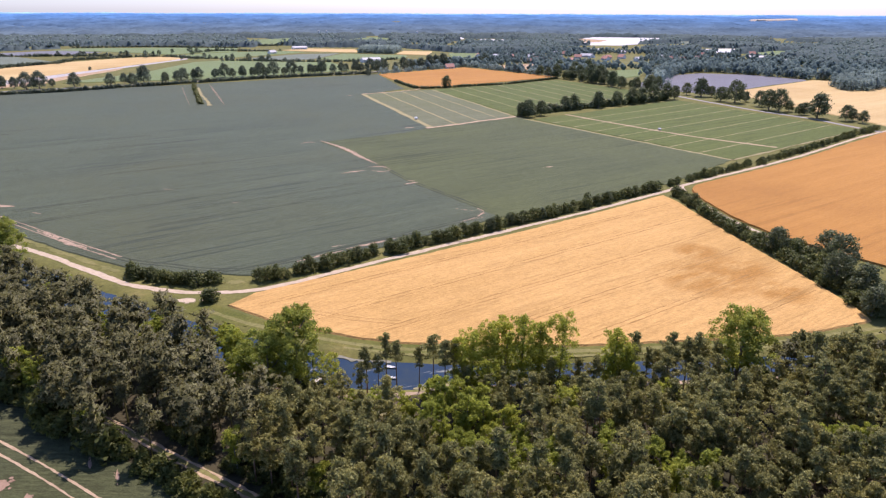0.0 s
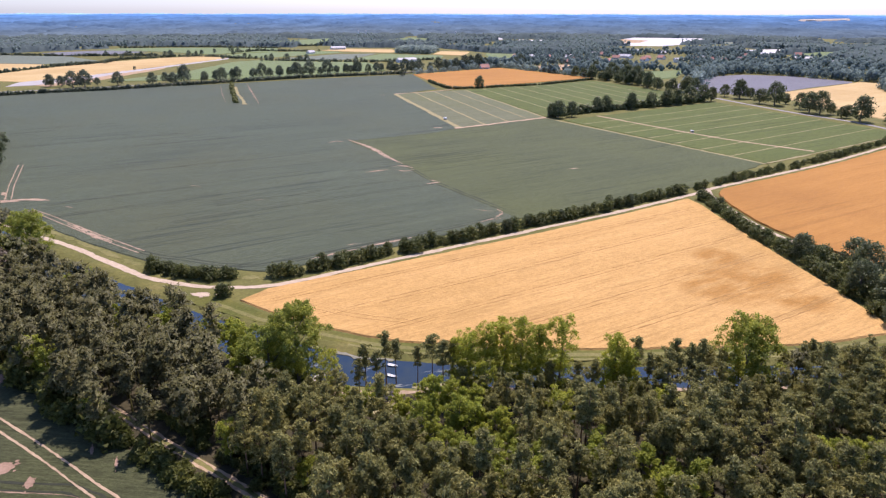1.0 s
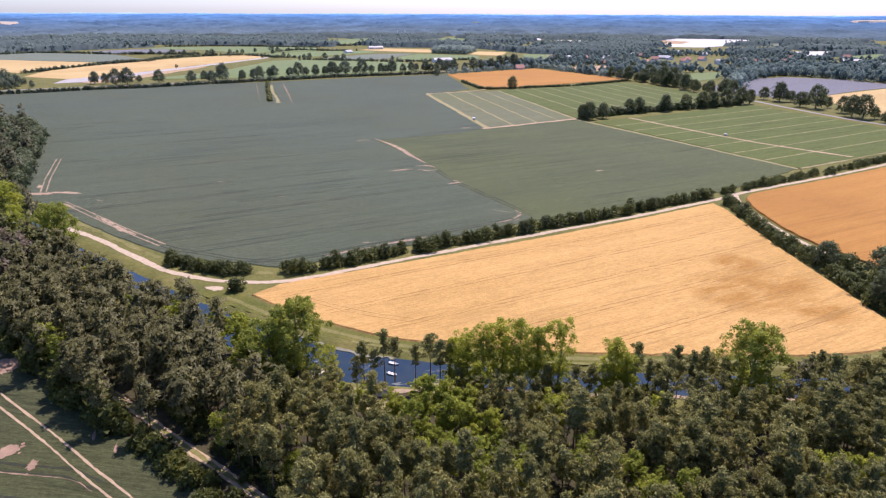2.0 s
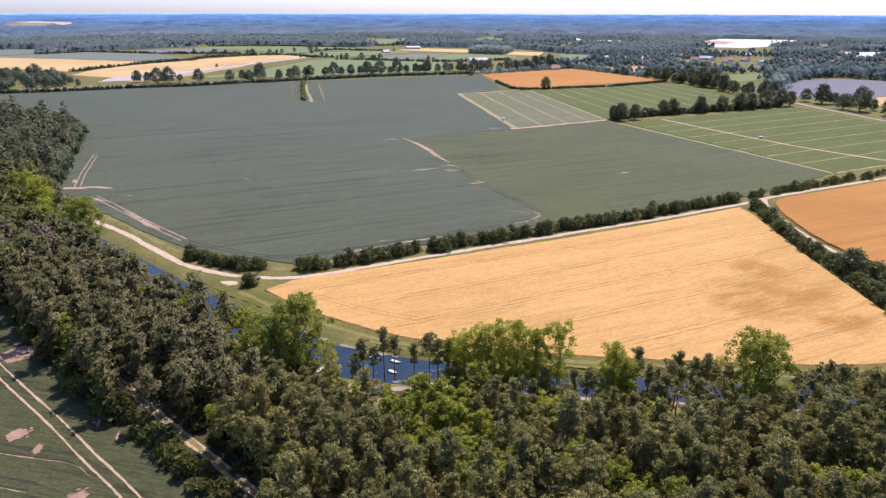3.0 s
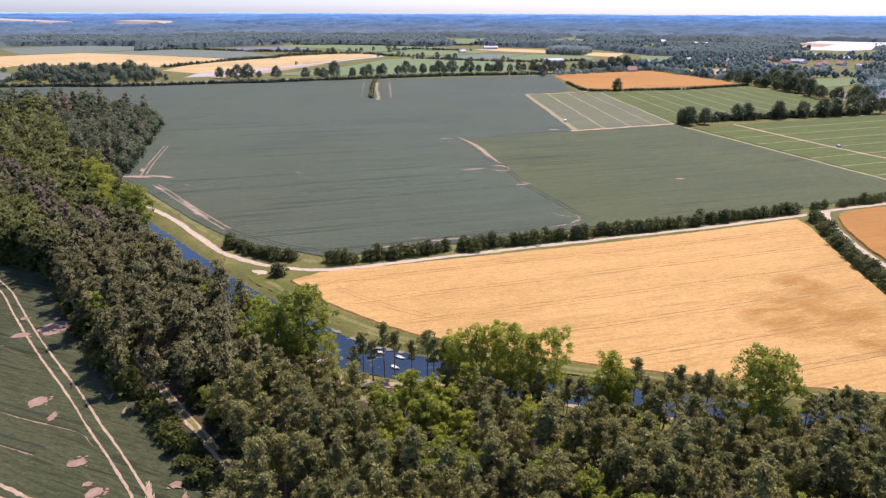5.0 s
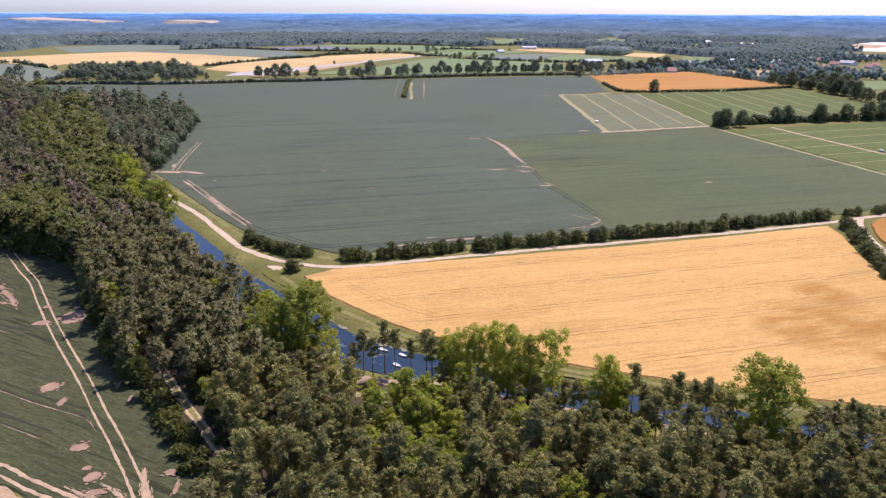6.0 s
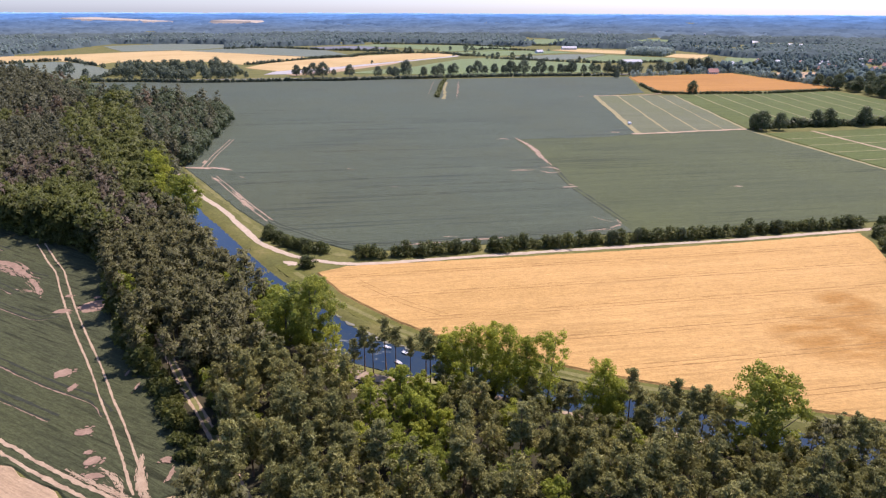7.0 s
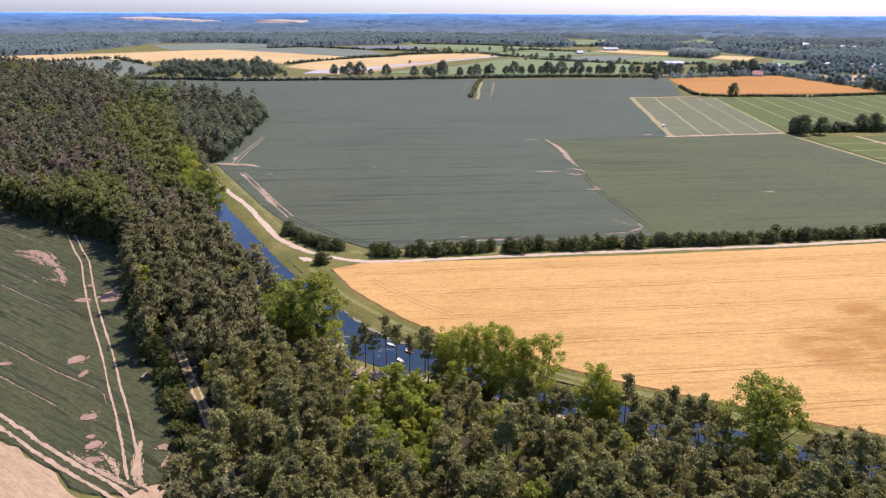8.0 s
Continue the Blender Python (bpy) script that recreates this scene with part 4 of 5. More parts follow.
# tall poplars and pines on the canal bank
poplars = [tree("poplar", "poplar", 500 + i, 6800, 0.195, POPLAR, GREY_BARK, "tall airy poplar on the canal bank", "tree", "poplars on the canal bank", 0.6) for i in range(6)]
plant(poplars, [(6, 117.5, 0.82), (9.5, 119, 0.84), (13, 121, 0.93), (16.5, 120, 0.96), (20.5, 121, 0.88), (25, 121.5, 0.90), (4, 119, 0.72), (36, 119.5, 0.84), (38.5, 118.5, 0.66), (33.5, 117, 0.56), (9, 114, 0.58), (38.5, 117, 0.5), (-41, 121, 0.62), (-23, 117, 0.56), (-44, 125, 0.60), (-38, 129, 0.58), (-160, 199, 0.9), (-166, 203, 0.98), (-172, 208, 0.9), (-156, 194, 0.8), (-181, 213, 0.95), (-187, 220, 0.9), (-139, 184.5, 0.85), (-148, 184, 0.78), (-152, 189, 0.86)], rng)
spreaders = [tree("spreading_tree", "spreading", 540 + i, 15000, 0.19, BROAD, GREY_BARK, "broad open-crowned broadleaf tree on the canal bank", "tree", "broad trees on the canal bank", 0.6) for i in range(3)]
plant(spreaders, [(63.5, 122.5, 1.16), (-31, 120.5, 1.2), (-36.5, 117.5, 0.95), (-132, 181.5, 1.2)], rng)
bank_pines = [tree("pine_tree", "tall_pine", 520 + i, 2100, 0.185, PINE, PINE_BARK, "slender pine with a long bare trunk on the canal bank", "tree", "pines on the canal bank", 0.5, 1.3) for i in range(4)]
plant(bank_pines, [(-16, 118.5, 0.8), (-12, 121, 0.88), (-10, 122, 0.8), (-2, 121, 0.95), (0.5, 118, 0.98), (2.5, 120, 0.92), (-13.5, 118, 0.75), (-5, 119.5, 0.72), (41, 122), (45, 121), (49, 122.5), (52, 121), (56, 123), (72, 124), (78, 125), (83, 127), (87, 125), (94, 127), (102, 128), (39, 120), (43, 119), (47, 120), (54, 121.5), (58, 121), (75, 123), (80, 124), (90, 126), (84, 123.5), (88, 123), (93, 124), (97, 126), (99, 124.5), (104, 126), (108, 128.5), (111, 127), (116, 129), (120, 128)], rng, 0.68, 0.92)

# ---- hedges ----
shrubs = [tree("shrub", "shrub", 600 + i, 620, 0.20, SHRUB, GREY_BARK, "dense dark green hedgerow shrub", "shrub", "hedgerow shrubs", 0.35, 0.8) for i in range(6)]


def hedge_spots(line, step, spread, rng, low, high, gaps=()):
    p = glide(line, step)
    out = []
    for x, y in p:
        if any(a < x < b for a, b in gaps):
            continue
        out.append((x + rng.normal(0, spread), y + rng.normal(0, spread), rng.uniform(low, high)))
    return out


spots = hedge_spots([(-54, 178.5), (-44, 185.5), (-17, 205), (24, 233.5), (62, 261), (98, 288)], 1.4, 0.7, rng, 0.7, 1.65, ((-33, -31), (-21, -19.5), (-8, -7), (37, 38.5), (53, 55)))
spots += hedge_spots([(-97, 184), (-89, 180.5), (-80, 178), (-68, 177.5)], 1.2, 0.8, rng, 1.0, 1.45)
spots += [(-66, 164, 1.35), (-64.3, 164.5, 1.3), (-65.2, 165.6, 1.35)]
spots += hedge_spots([(106, 294), (117, 304), (194, 362), (271, 427), (300, 449)], 2.2, 0.8, rng, 0.75, 1.35)
spots += hedge_spots([(103, 279), (104.6, 262), (106, 242), (108.5, 222), (112, 203), (115, 180), (117, 156)], 1.3, 0.9, rng, 1.0, 1.6)
spots += hedge_spots([(119, 213), (119, 196), (121, 172), (123, 156)], 1.9, 1.4, rng, 1.2, 1.9)
plant(shrubs, spots, rng)
edge_line = [(-12, 72), (-25, 81), (-41, 89), (-62, 101), (-92, 118), (-125, 141), (-150, 148), (-210, 152)]
edge_shrubs = [tree("edge_shrub", "shrub", 620 + i, 540, 0.29, EDGE, GREY_BARK, "olive green bush at the edge of the pine wood", "shrub", "bushes at the forest edge") for i in range(5)]
spots = hedge_spots(edge_line, 2.0, 1.3, rng, 0.9, 2.1) + hedge_spots([(x + 2, y + 3) for x, y in edge_line], 3.0, 1.6, rng, 1.2, 2.4)
spots = [q for q in spots if line_gap(q[0], q[1], lane_line) > 1.6 + 1.2 * q[2]]
under = rng.uniform(0, 1, (70, 2))
spots += [(-57 + 36 * u + 4.5 * v, 104 - 24 * u + 6.8 * v, 0.55 + 0.6 * v * u) for u, v in under if v > 0.32]
spots = [(x, y, min(s, 0.8) if -58 < x < -30 and y < 101 else s) for x, y, s in spots]
spots += [(x - 1.9, y - 2.9, 0.8 * s) for x, y, s in hedge_spots([(-62, 105), (-39, 91.5), (-32, 87.5), (-20, 79)], 1.8, 0.6, rng, 0.5, 1.1)]
spots += [(x - 2.7, y - 4.2, s) for x, y, s in hedge_spots([(-62, 105), (-39, 91.5), (-32, 87.5), (-20, 79)], 2.0, 0.9, rng, 0.6, 1.25)]
spots += [(x + 1.9, y + 2.9, 0.8 * s) for x, y, s in hedge_spots([(-60, 103.5), (-39, 91.5), (-32, 87.5), (-20, 79)], 1.9, 0.7, rng, 0.5, 1.1)]
spots += [(x, y - rng.uniform(0.2, 2.2), s * 0.62) for x, y, s in hedge_spots([(-36, 124.5), (-24, 121), (-6, 121.5), (10, 122.3), (30, 123.2), (52, 124.4), (78, 126.3), (120, 130)], 2.3, 0.5, rng, 0.7, 1.7, ((-27, 4), (28, 35), (46, 58)))]
plant(edge_shrubs, spots, rng)
oaks = [tree("oak", "oak", 700 + i, 2200, 0.46, OAK, GREY_BARK, "round dark green broadleaf tree", "tree", "hedgerow trees", 0.35, 0.65) for i in range(6)]
spots = [(-28, 197.5, 0.42), (-18, 206, 0.36), (-2, 216, 0.34), (17.5, 228, 0.42), (25, 235, 0.40), (39, 243, 0.38), (70, 266, 0.42), (-88, 181, 0.36)]
spots += [(126, 199, 0.88), (124, 188, 0.98), (117, 178, 0.88), (120, 169, 0.90), (115, 157, 0.75), (113, 206, 0.69), (123, 160, 0.88)]
spots += [(247, 634, 1.58), (238, 648, 0.90), (256, 632, 0.93), (252, 600, 1.12), (261, 590, 1.65), (274, 598, 0.83), (272, 566, 1.05), (270, 545, 1.42), (274, 536, 1.42), (283, 537, 0.75), (281, 517, 0.75), (286, 519, 0.83), (287, 502, 1.72), (301, 488, 0.93), (307, 490, 0.75), (308, 479, 0.78)]
spots += [(65, 503, 1.15), (60, 506, 0.95), (76, 510, 1.0), (100, 540, 0.98), (108, 545, 1.04), (131, 556, 1.23), (150, 570, 1.04), (166, 580, 1.23), (176, 586, 1.17), (190, 597, 1.17), (205, 608, 1.30), (214, 612, 1.17), (3, 706, 1.05)]
spots += [(x, y, s) for (x, y), s in zip(((138, 817), (146, 800), (151, 790), (160, 772), (169, 753), (176, 740), (183, 729), (187, 700), (200, 690), (214, 688), (216, 670), (155, 810), (172, 780)), (0.9, 0.8, 1.0, 0.9, 1.1, 0.9, 1.0, 1.0, 1.1, 1.2, 1.2, 1.1, 1.0))]
spots += [(122, 845, 1.1), (130, 831, 0.9), (137, 809, 1.4), (153, 796, 1.2), (168, 825, 1.25), (168, 790, 1.0), (169, 764, 1.6), (173, 752, 1.5), (181, 746, 1.2), (182, 717, 1.45), (184, 784, 1.4), (173, 879, 1.3), (193, 896, 1.3), (155, 895, 1.3)]
spots += [(x + 9 + rng.uniform(-3, 3), y + rng.uniform(-4, 4), rng.uniform(0.7, 1.15)) for x, y in ((140, 812), (148, 796), (154, 783), (162, 766), (170, 750), (178, 735), (185, 716), (192, 700), (203, 684))]
plant(oaks, spots, rng)
AVENUE = [(-454, 681, 1.2), (-442, 682, 1.0), (-423, 672, 1.47), (-416, 682, 1.53), (-415, 704, 0.73), (-389, 699, 1.2), (-360, 717, 1.07), (-350, 729, 0.96), (-336, 718, 1.1), (-334, 741, 1.65), (-313, 748, 1.03), (-304, 760, 1.03), (-302, 774, 1.17), (-294, 787, 1.0), (-289, 787, 1.18), (-274, 802, 1.0), (-263, 802, 1.38)]
AVENUE += [(-256, 809, 0.94), (-246, 817, 1.2), (-236, 824, 0.95), (-225, 818, 1.5), (-222, 832, 0.96), (-212, 833, 1.46), (-201, 841, 0.83), (-190, 834, 1.6), (-185, 865, 0.92), (-171, 858, 1.1), (-166, 866, 0.91), (-158, 866, 1.5), (-146, 883, 0.93), (-135, 884, 1.06), (-131, 901, 0.88), (-117, 893, 1.34), (-110, 893, 0.94)]
AVENUE += [(-65, 903, 1.07), (-54, 913, 1.48), (-44, 922, 1.23), (-80, 894, 1.33), (-88, 885, 1.45), (-96, 877, 1.5), (-32, 941, 1.4), (-20, 951, 1.68), (-11, 961, 1.57), (-1, 972, 1.7), (9, 993, 1.03), (-94, 830, 0.8), (64, 1050, 1.25), (55, 1038, 0.93)]
limes = [tree("avenue_tree", "oak", 720 + i, 1300, 0.60, HAZY_LEAF, GREY_BARK, "dark green avenue tree with an upright crown", "tree", "trees of the avenue", 0.25, 0.6) for i in range(6)]
plant(limes, AVENUE, rng)
FIELD_TREES = [(-453, 1214, 0.77), (-669, 1172, 0.6), (-628, 1160, 0.58), (-639, 1145, 0.68), (-619, 1160, 0.78), (-600, 1161, 0.78), (-588, 1176, 0.58), (-550, 1149, 0.94), (-541, 1150, 1.03), (-469, 887, 0.45), (-535, 1210, 0.78), (-528, 1226, 0.6), (-511, 1211, 0.78), (-507, 1261, 0.7), (-429, 1101, 0.53), (-488, 1297, 1.02), (-475, 1298, 0.82), (-452, 1299, 0.6), (-454, 1355, 0.85), (-406, 1142, 0.72), (-392, 1129, 0.62)]
FIELD_TREES += [(-352, 1092, 0.77), (-343, 1092, 0.85), (-317, 1093, 1.0), (-292, 1069, 0.82), (-285, 1058, 0.9), (-275, 1058, 0.97), (-258, 1096, 0.42), (-237, 1084, 0.41), (-201, 1086, 0.66), (-190, 1074, 0.49), (-700, 1222, 0.53), (-659, 1223, 0.62), (-569, 1124, 0.57), (-587, 1072, 0.74), (-570, 1083, 0.55), (-923, 1098, 0.65), (-908, 1108, 0.76), (-908, 1135, 0.66), (-500, 1129, 0.74), (-792, 561, 1.2), (-727, 533, 0.98), (-701, 549, 1.24), (-714, 569, 1.27), (-652, 544, 0.92), (-754, 650, 0.69), (-927, 730, 0.45), (-908, 726, 0.45)]
field_trees = [tree("field_tree", "oak", 730 + i, 420, 0.95, HAZY_LEAF, GREY_BARK, "dark rounded tree in a far field hedge", "tree", "trees of the far hedges", 0.2, 0.55) for i in range(5)]
plant(field_trees, FIELD_TREES, rng)
small_shrubs = [tree_shape("shrub", 640 + i, 64, 0.72, 0.25, 0.6)[1] for i in range(5)]
oak_far = [tree_shape("round", 740 + i, 110, 1.5, 0.2, 0.5)[1] for i in range(6)]

edge_oaks = [tree_shape("round", 760 + i, 360, 1.0, 0.15, 0.5)[1] for i in range(4)]


def hedge_stuff(line, step, spread, low, high, label, leaf=SHRUB, shapes=None):
    at = np.array([(x, y, 1.0) for x, y, _ in hedge_spots(line, step, spread, rng, 1, 1)])
    joined("hedge", shapes or small_shrubs, at, rng, leaf, label, low, high, "hedge")


hedge_stuff([(-620, 518), (-560, 545), (-492, 570), (-420, 625), (-372, 655), (-320, 703), (-250, 762), (-194, 805), (-100, 858)], 1.4, 0.8, 0.8, 1.5, "low dark hedge behind the bean field", HAZY_LEAF)
hedge_stuff([(-55, 763), (-40, 722), (-22, 692), (30, 716), (72, 738), (136, 803)], 1.5, 0.5, 0.7, 1.05, "low hedge round the small barley field", OAK)
hedge_stuff([(60, 508), (100, 538), (150, 570), (205, 606)], 2.2, 1.0, 1.1, 2.1, "tall rounded hedge between the plots", OAK)
hedge_stuff([(-269, 714), (-243, 648), (-209, 565)], 2.0, 0.8, 0.6, 1.25, "strip of bushes in the bean field")
hedge_stuff([(-82, 855), (29, 966), (70, 920), (140, 830)], 4.0, 3.0, 0.4, 0.9, "row of trees round the small barley field", HAZY_WOOD, oak_far)
hedge_stuff([(-208, 256), (-217, 270), (-258, 330), (-301, 389), (-345, 407), (-395, 406), (-440, 400), (-520, 427)], 3.6, 1.0, 0.55, 0.95, "dark leafy edge of the wood beside the bean field", DARK_WOOD, edge_oaks)
wx, wy = scatter([(-681, 600), (-735, 680), (-650, 760), (-560, 690), (-490, 640), (-532, 575), (-600, 550)], 12.0, rng, 0.7)
joined("copse", edge_oaks, np.stack([wx, wy], 1), rng, HAZY_LEAF, "dark rounded copse between avenue and bean field", 0.4, 1.2)
hedge_stuff([(230, 735), (289, 850), (354, 908), (436, 818), (463, 800)], 6.0, 4.0, 0.8, 1.4, "edge of the wood above the violet field", HAZY_WOOD, oak_far)

# ---- woods and hedges of the distance ----
OPEN = [f[1] for f in FAR_FIELDS] + [[(270, 1430), (330, 1600), (620, 1740), (590, 1480)], [(515, 1190), (548, 1297), (650, 1350), (640, 1220)], BIG, GREENER, FOREST, [(-82, 850), (29, 960), (140, 824), (-22, 694)], [(-11, 682), (134, 788), (190, 688), (215, 604), (288, 449), (159, 352), (57, 506), (-79, 640)], [(190, 688), (230, 729), (289, 842), (354, 900), (436, 810), (443, 800), (460, 758), (520, 747), (800, 700), (620, 470), (310, 430), (215, 604)]]


def wood_spots(r0, r1, gap0, gap1, share):
    """Uneven spots of woodland between two distances, outside the open fields."""
    out_x, out_y = [], []
    r = r0
    while r < r1:
        g = gap0 + (gap1 - gap0) * (r - r0) / (r1 - r0)
        a = np.arange(radians(-75), radians(48), g / r)
        a = a + rng.uniform(-0.4, 0.4, len(a)) * g / r
        rr = r + rng.uniform(-0.45, 0.45, len(a)) * g
        out_x.append(rr * np.sin(a))
        out_y.append(rr * np.cos(a))
        r += g
    x, y = np.concatenate(out_x), np.concatenate(out_y)
    keep = np.array([noise.noise(Vector((u / 160, v / 160, 1.5))) + 0.35 * noise.noise(Vector((u / 40, v / 40, 7.0))) for u, v in zip(x, y)]) > share
    for poly in OPEN:
        keep &= ~inside(x, y, poly)
    return x[keep], y[keep]


WIDE_OPEN = [(-760, 1480), (-100, 1500), (60, 1260), (60, 1060), (-60, 950), (-200, 860), (-420, 700), (-650, 560), (-1000, 560), (-1320, 1130), (-1160, 1230), (-960, 1110)]
VILLAGE = [(40, 980), (60, 1280), (480, 1380), (620, 1270), (560, 1050), (300, 960)]
x, y = wood_spots(880, 1750, 9, 13, -0.3)
keep = ~inside(x, y, WIDE_OPEN) & (rng.uniform(size=len(x)) < np.where(inside(x, y, VILLAGE), 0.78, np.where(np.hypot(x, y) < 1230, 0.8, 0.1)))
x, y = x[keep], y[keep]
size = np.where(inside(x, y, VILLAGE), 0.82, 1.0)
tuft = [lumpy(800 + i) for i in range(10)]
joined("far_wood", tuft, np.stack([x, y, size], 1), rng, HAZY_WOOD, "mixed woods around the village with haze in their colour", 0.7, 1.4)


def canopy():
    """The closed roof of far woods as one uneven sheet, cut open over the clearings; past 2.2 km it is the backdrop."""
    turn, step = 0.0034, 0.0075
    radii = 890 * np.exp(np.arange(0, math.log(4950 / 890), step))
    a = np.arange(radians(-78), radians(50), turn)
    R, A = np.meshgrid(radii, a, indexing="ij")
    A = A + rng.uniform(-0.4, 0.4, A.shape) * turn
    R = R * (1 + rng.uniform(-0.4, 0.4, R.shape) * step)
    X, Y = R * np.sin(A), R * np.cos(A)
    high = np.array([noise.noise(Vector((u / 210, v / 210, 1.5))) + 0.4 * noise.noise(Vector((u / 60, v / 60, 7.0))) for u, v in zip(X.ravel(), Y.ravel())]).reshape(X.shape)
    lumps = np.array([noise.noise(Vector((u / 45, v / 75, 4.0))) for u, v in zip(X.ravel(), Y.ravel())]).reshape(X.shape)
    keep = high > -0.24 - 0.3 * np.clip((R - 1700) / 2500, 0, 1)
    keep &= R > 1160 + 60 * lumps
    for poly in OPEN + [WIDE_OPEN, VILLAGE]:
        keep &= ~inside(X, Y, poly)
    Z = rise(X, Y) + np.where(keep, 9 + 5 * high + rng.uniform(-3.0, 3.0, X.shape) + np.clip((R - 1700) / 700, 0, 1) * np.clip((4600 - R) / 1200, 0.1, 1) * 7 * lumps, -0.5)
    n, m = X.shape
    rim = keep.copy()
    rim[1:-1, 1:-1] &= ~(keep[:-2, 1:-1] & keep[2:, 1:-1] & keep[1:-1, :-2] & keep[1:-1, 2:])
    rim &= (R < 1900) & (rng.uniform(size=R.shape) < 0.6)
    edge_tuft = [lumpy(820 + i, 4, 8) for i in range(6)]
    joined("wood_edge", edge_tuft, np.stack([X[rim], Y[rim]], 1), rng, HAZY_WOOD, "rounded trees along the edges of the far woods", 0.75, 1.35)
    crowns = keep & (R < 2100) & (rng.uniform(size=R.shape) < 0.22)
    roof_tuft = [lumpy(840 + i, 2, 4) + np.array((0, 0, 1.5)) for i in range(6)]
    joined("far_wood", roof_tuft, np.stack([X[crowns], Y[crowns]], 1), rng, HAZY_WOOD, "rounded crowns standing out of the far woods", 0.8, 1.35)
    index = np.arange(n * m).reshape(n, m)
    some = keep[:-1, :-1] | keep[1:, :-1] | keep[:-1, 1:] | keep[1:, 1:]
    quads = np.stack([index[:-1, :-1], index[:-1, 1:], index[1:, 1:], index[1:, :-1]], -1)
    verts = np.stack([X, Y, Z], -1).reshape(-1, 3)
    for pick, leaf, name, label, kind in ((R[:-1, :-1] < 2200, HAZY_WOODLAND, "far_wood", "closed mixed woods beyond the fields", "stuff"), (R[:-1, :-1] >= 2200, DISTANCE, "backdrop", "far wooded hills with blue haze painted into their colour", "structure")):
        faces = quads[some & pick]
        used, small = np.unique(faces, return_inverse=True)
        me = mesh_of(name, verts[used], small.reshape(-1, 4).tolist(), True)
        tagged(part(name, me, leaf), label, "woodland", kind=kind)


canopy()
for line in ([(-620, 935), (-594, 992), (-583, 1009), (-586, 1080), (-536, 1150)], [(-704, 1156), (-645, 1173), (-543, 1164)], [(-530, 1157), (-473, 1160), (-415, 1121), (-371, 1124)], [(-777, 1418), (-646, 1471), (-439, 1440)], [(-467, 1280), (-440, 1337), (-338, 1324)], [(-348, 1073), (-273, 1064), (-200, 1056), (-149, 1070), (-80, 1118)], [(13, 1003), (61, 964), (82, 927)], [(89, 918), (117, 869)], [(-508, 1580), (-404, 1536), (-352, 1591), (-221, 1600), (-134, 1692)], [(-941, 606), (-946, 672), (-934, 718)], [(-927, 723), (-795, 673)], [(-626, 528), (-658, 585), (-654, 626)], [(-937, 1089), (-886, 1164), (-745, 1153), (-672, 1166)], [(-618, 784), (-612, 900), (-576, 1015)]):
    hedge_stuff(line, 2.6, 1.2, 0.8, 1.7, "low field hedge in the distance", HAZY_LEAF)
    hedge_stuff(line, 24.0, 6.0, 0.3, 0.6, "scattered hedgerow trees in the distance", HAZY_LEAF, oak_far)
cx, cy = scatter([(421, 719), (415, 680), (440, 683), (485, 721), (530, 800), (487, 800)], 6, rng)
joined("copse", edge_oaks, np.stack([cx, cy], 1), rng, HAZY_WOOD, "rounded copse in the pale wheat field", 0.7, 1.2)
cx, cy = scatter([(-162, 1285), (-100, 1265), (-92, 1300), (-88, 1380), (-160, 1400)], 7, rng)
joined("copse", oak_far, np.stack([cx, cy], 1), rng, HAZY_WOOD, "dark block of wood behind the pasture", 0.9, 1.3)

# ---- marks in the fields: wheel lines, bare patches, plot borders ----
def twin(name, line, gap, width, z, material, label, rough=0.1, step=2.0, seed=1, vary=0.0):
    """A pair of wheel lines as one thing."""
    p = glide(line, 4.0)
    d = np.gradient(p, axis=0)
    d /= np.linalg.norm(d, axis=1)[:, None]
    nrm = np.stack([-d[:, 1], d[:, 0]], 1)
    foot = new(name)
    for s in (-1, 1):
        ribbon("wheel_line", [tuple(q) for q in p + nrm * s * gap / 2], width, z, material, rough, step, 0.1, foot, 0.0, seed + s, vary)
    return tagged(foot, label, "wheel track", kind="structure")


twin("wheel_track", [(-160, 143), (-149, 137.5), (-140, 133), (-131.5, 129), (-119.3, 121.5), (-107, 114), (-94.4, 106.6), (-81.3, 99.3), (-70, 93), (-59.3, 86.6), (-49.4, 81), (-40.5, 75.7), (-34.1, 71.7), (-29.5, 69)], 2.2, 0.44, 0.336, SAND, "sandy tractor wheel track through the bean field", 0.05, 0.8, 1, 0.3)
twin("wheel_track", [(-300, 66), (-120, 68.5), (-66.4, 67.1), (-55.7, 66.2), (-46.2, 65.6), (-37.6, 65.2), (-29.5, 64.9), (-20, 63)], 2.0, 0.66, 0.342, SAND, "sandy headland wheel track beside the stubble", 0.09, 0.8, 1, 0.35)
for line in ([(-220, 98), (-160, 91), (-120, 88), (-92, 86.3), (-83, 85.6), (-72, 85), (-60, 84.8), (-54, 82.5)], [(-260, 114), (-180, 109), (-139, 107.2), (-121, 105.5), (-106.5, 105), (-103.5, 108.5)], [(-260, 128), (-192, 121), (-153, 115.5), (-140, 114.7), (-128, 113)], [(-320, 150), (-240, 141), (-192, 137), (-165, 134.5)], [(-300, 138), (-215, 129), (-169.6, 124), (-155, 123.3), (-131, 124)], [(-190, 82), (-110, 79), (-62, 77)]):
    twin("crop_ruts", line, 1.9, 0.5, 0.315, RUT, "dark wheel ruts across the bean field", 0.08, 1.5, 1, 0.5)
    tagged(ribbon("rut_edge", [(x, y - 1.35) for x, y in line], 0.20, 0.322, RED_SOIL, 0.06, 0.8, 0.1, None, 0.0, int(-line[0][0]), 0.98), "thin sandy edge beside the wheel ruts", "soil streak", kind="structure")
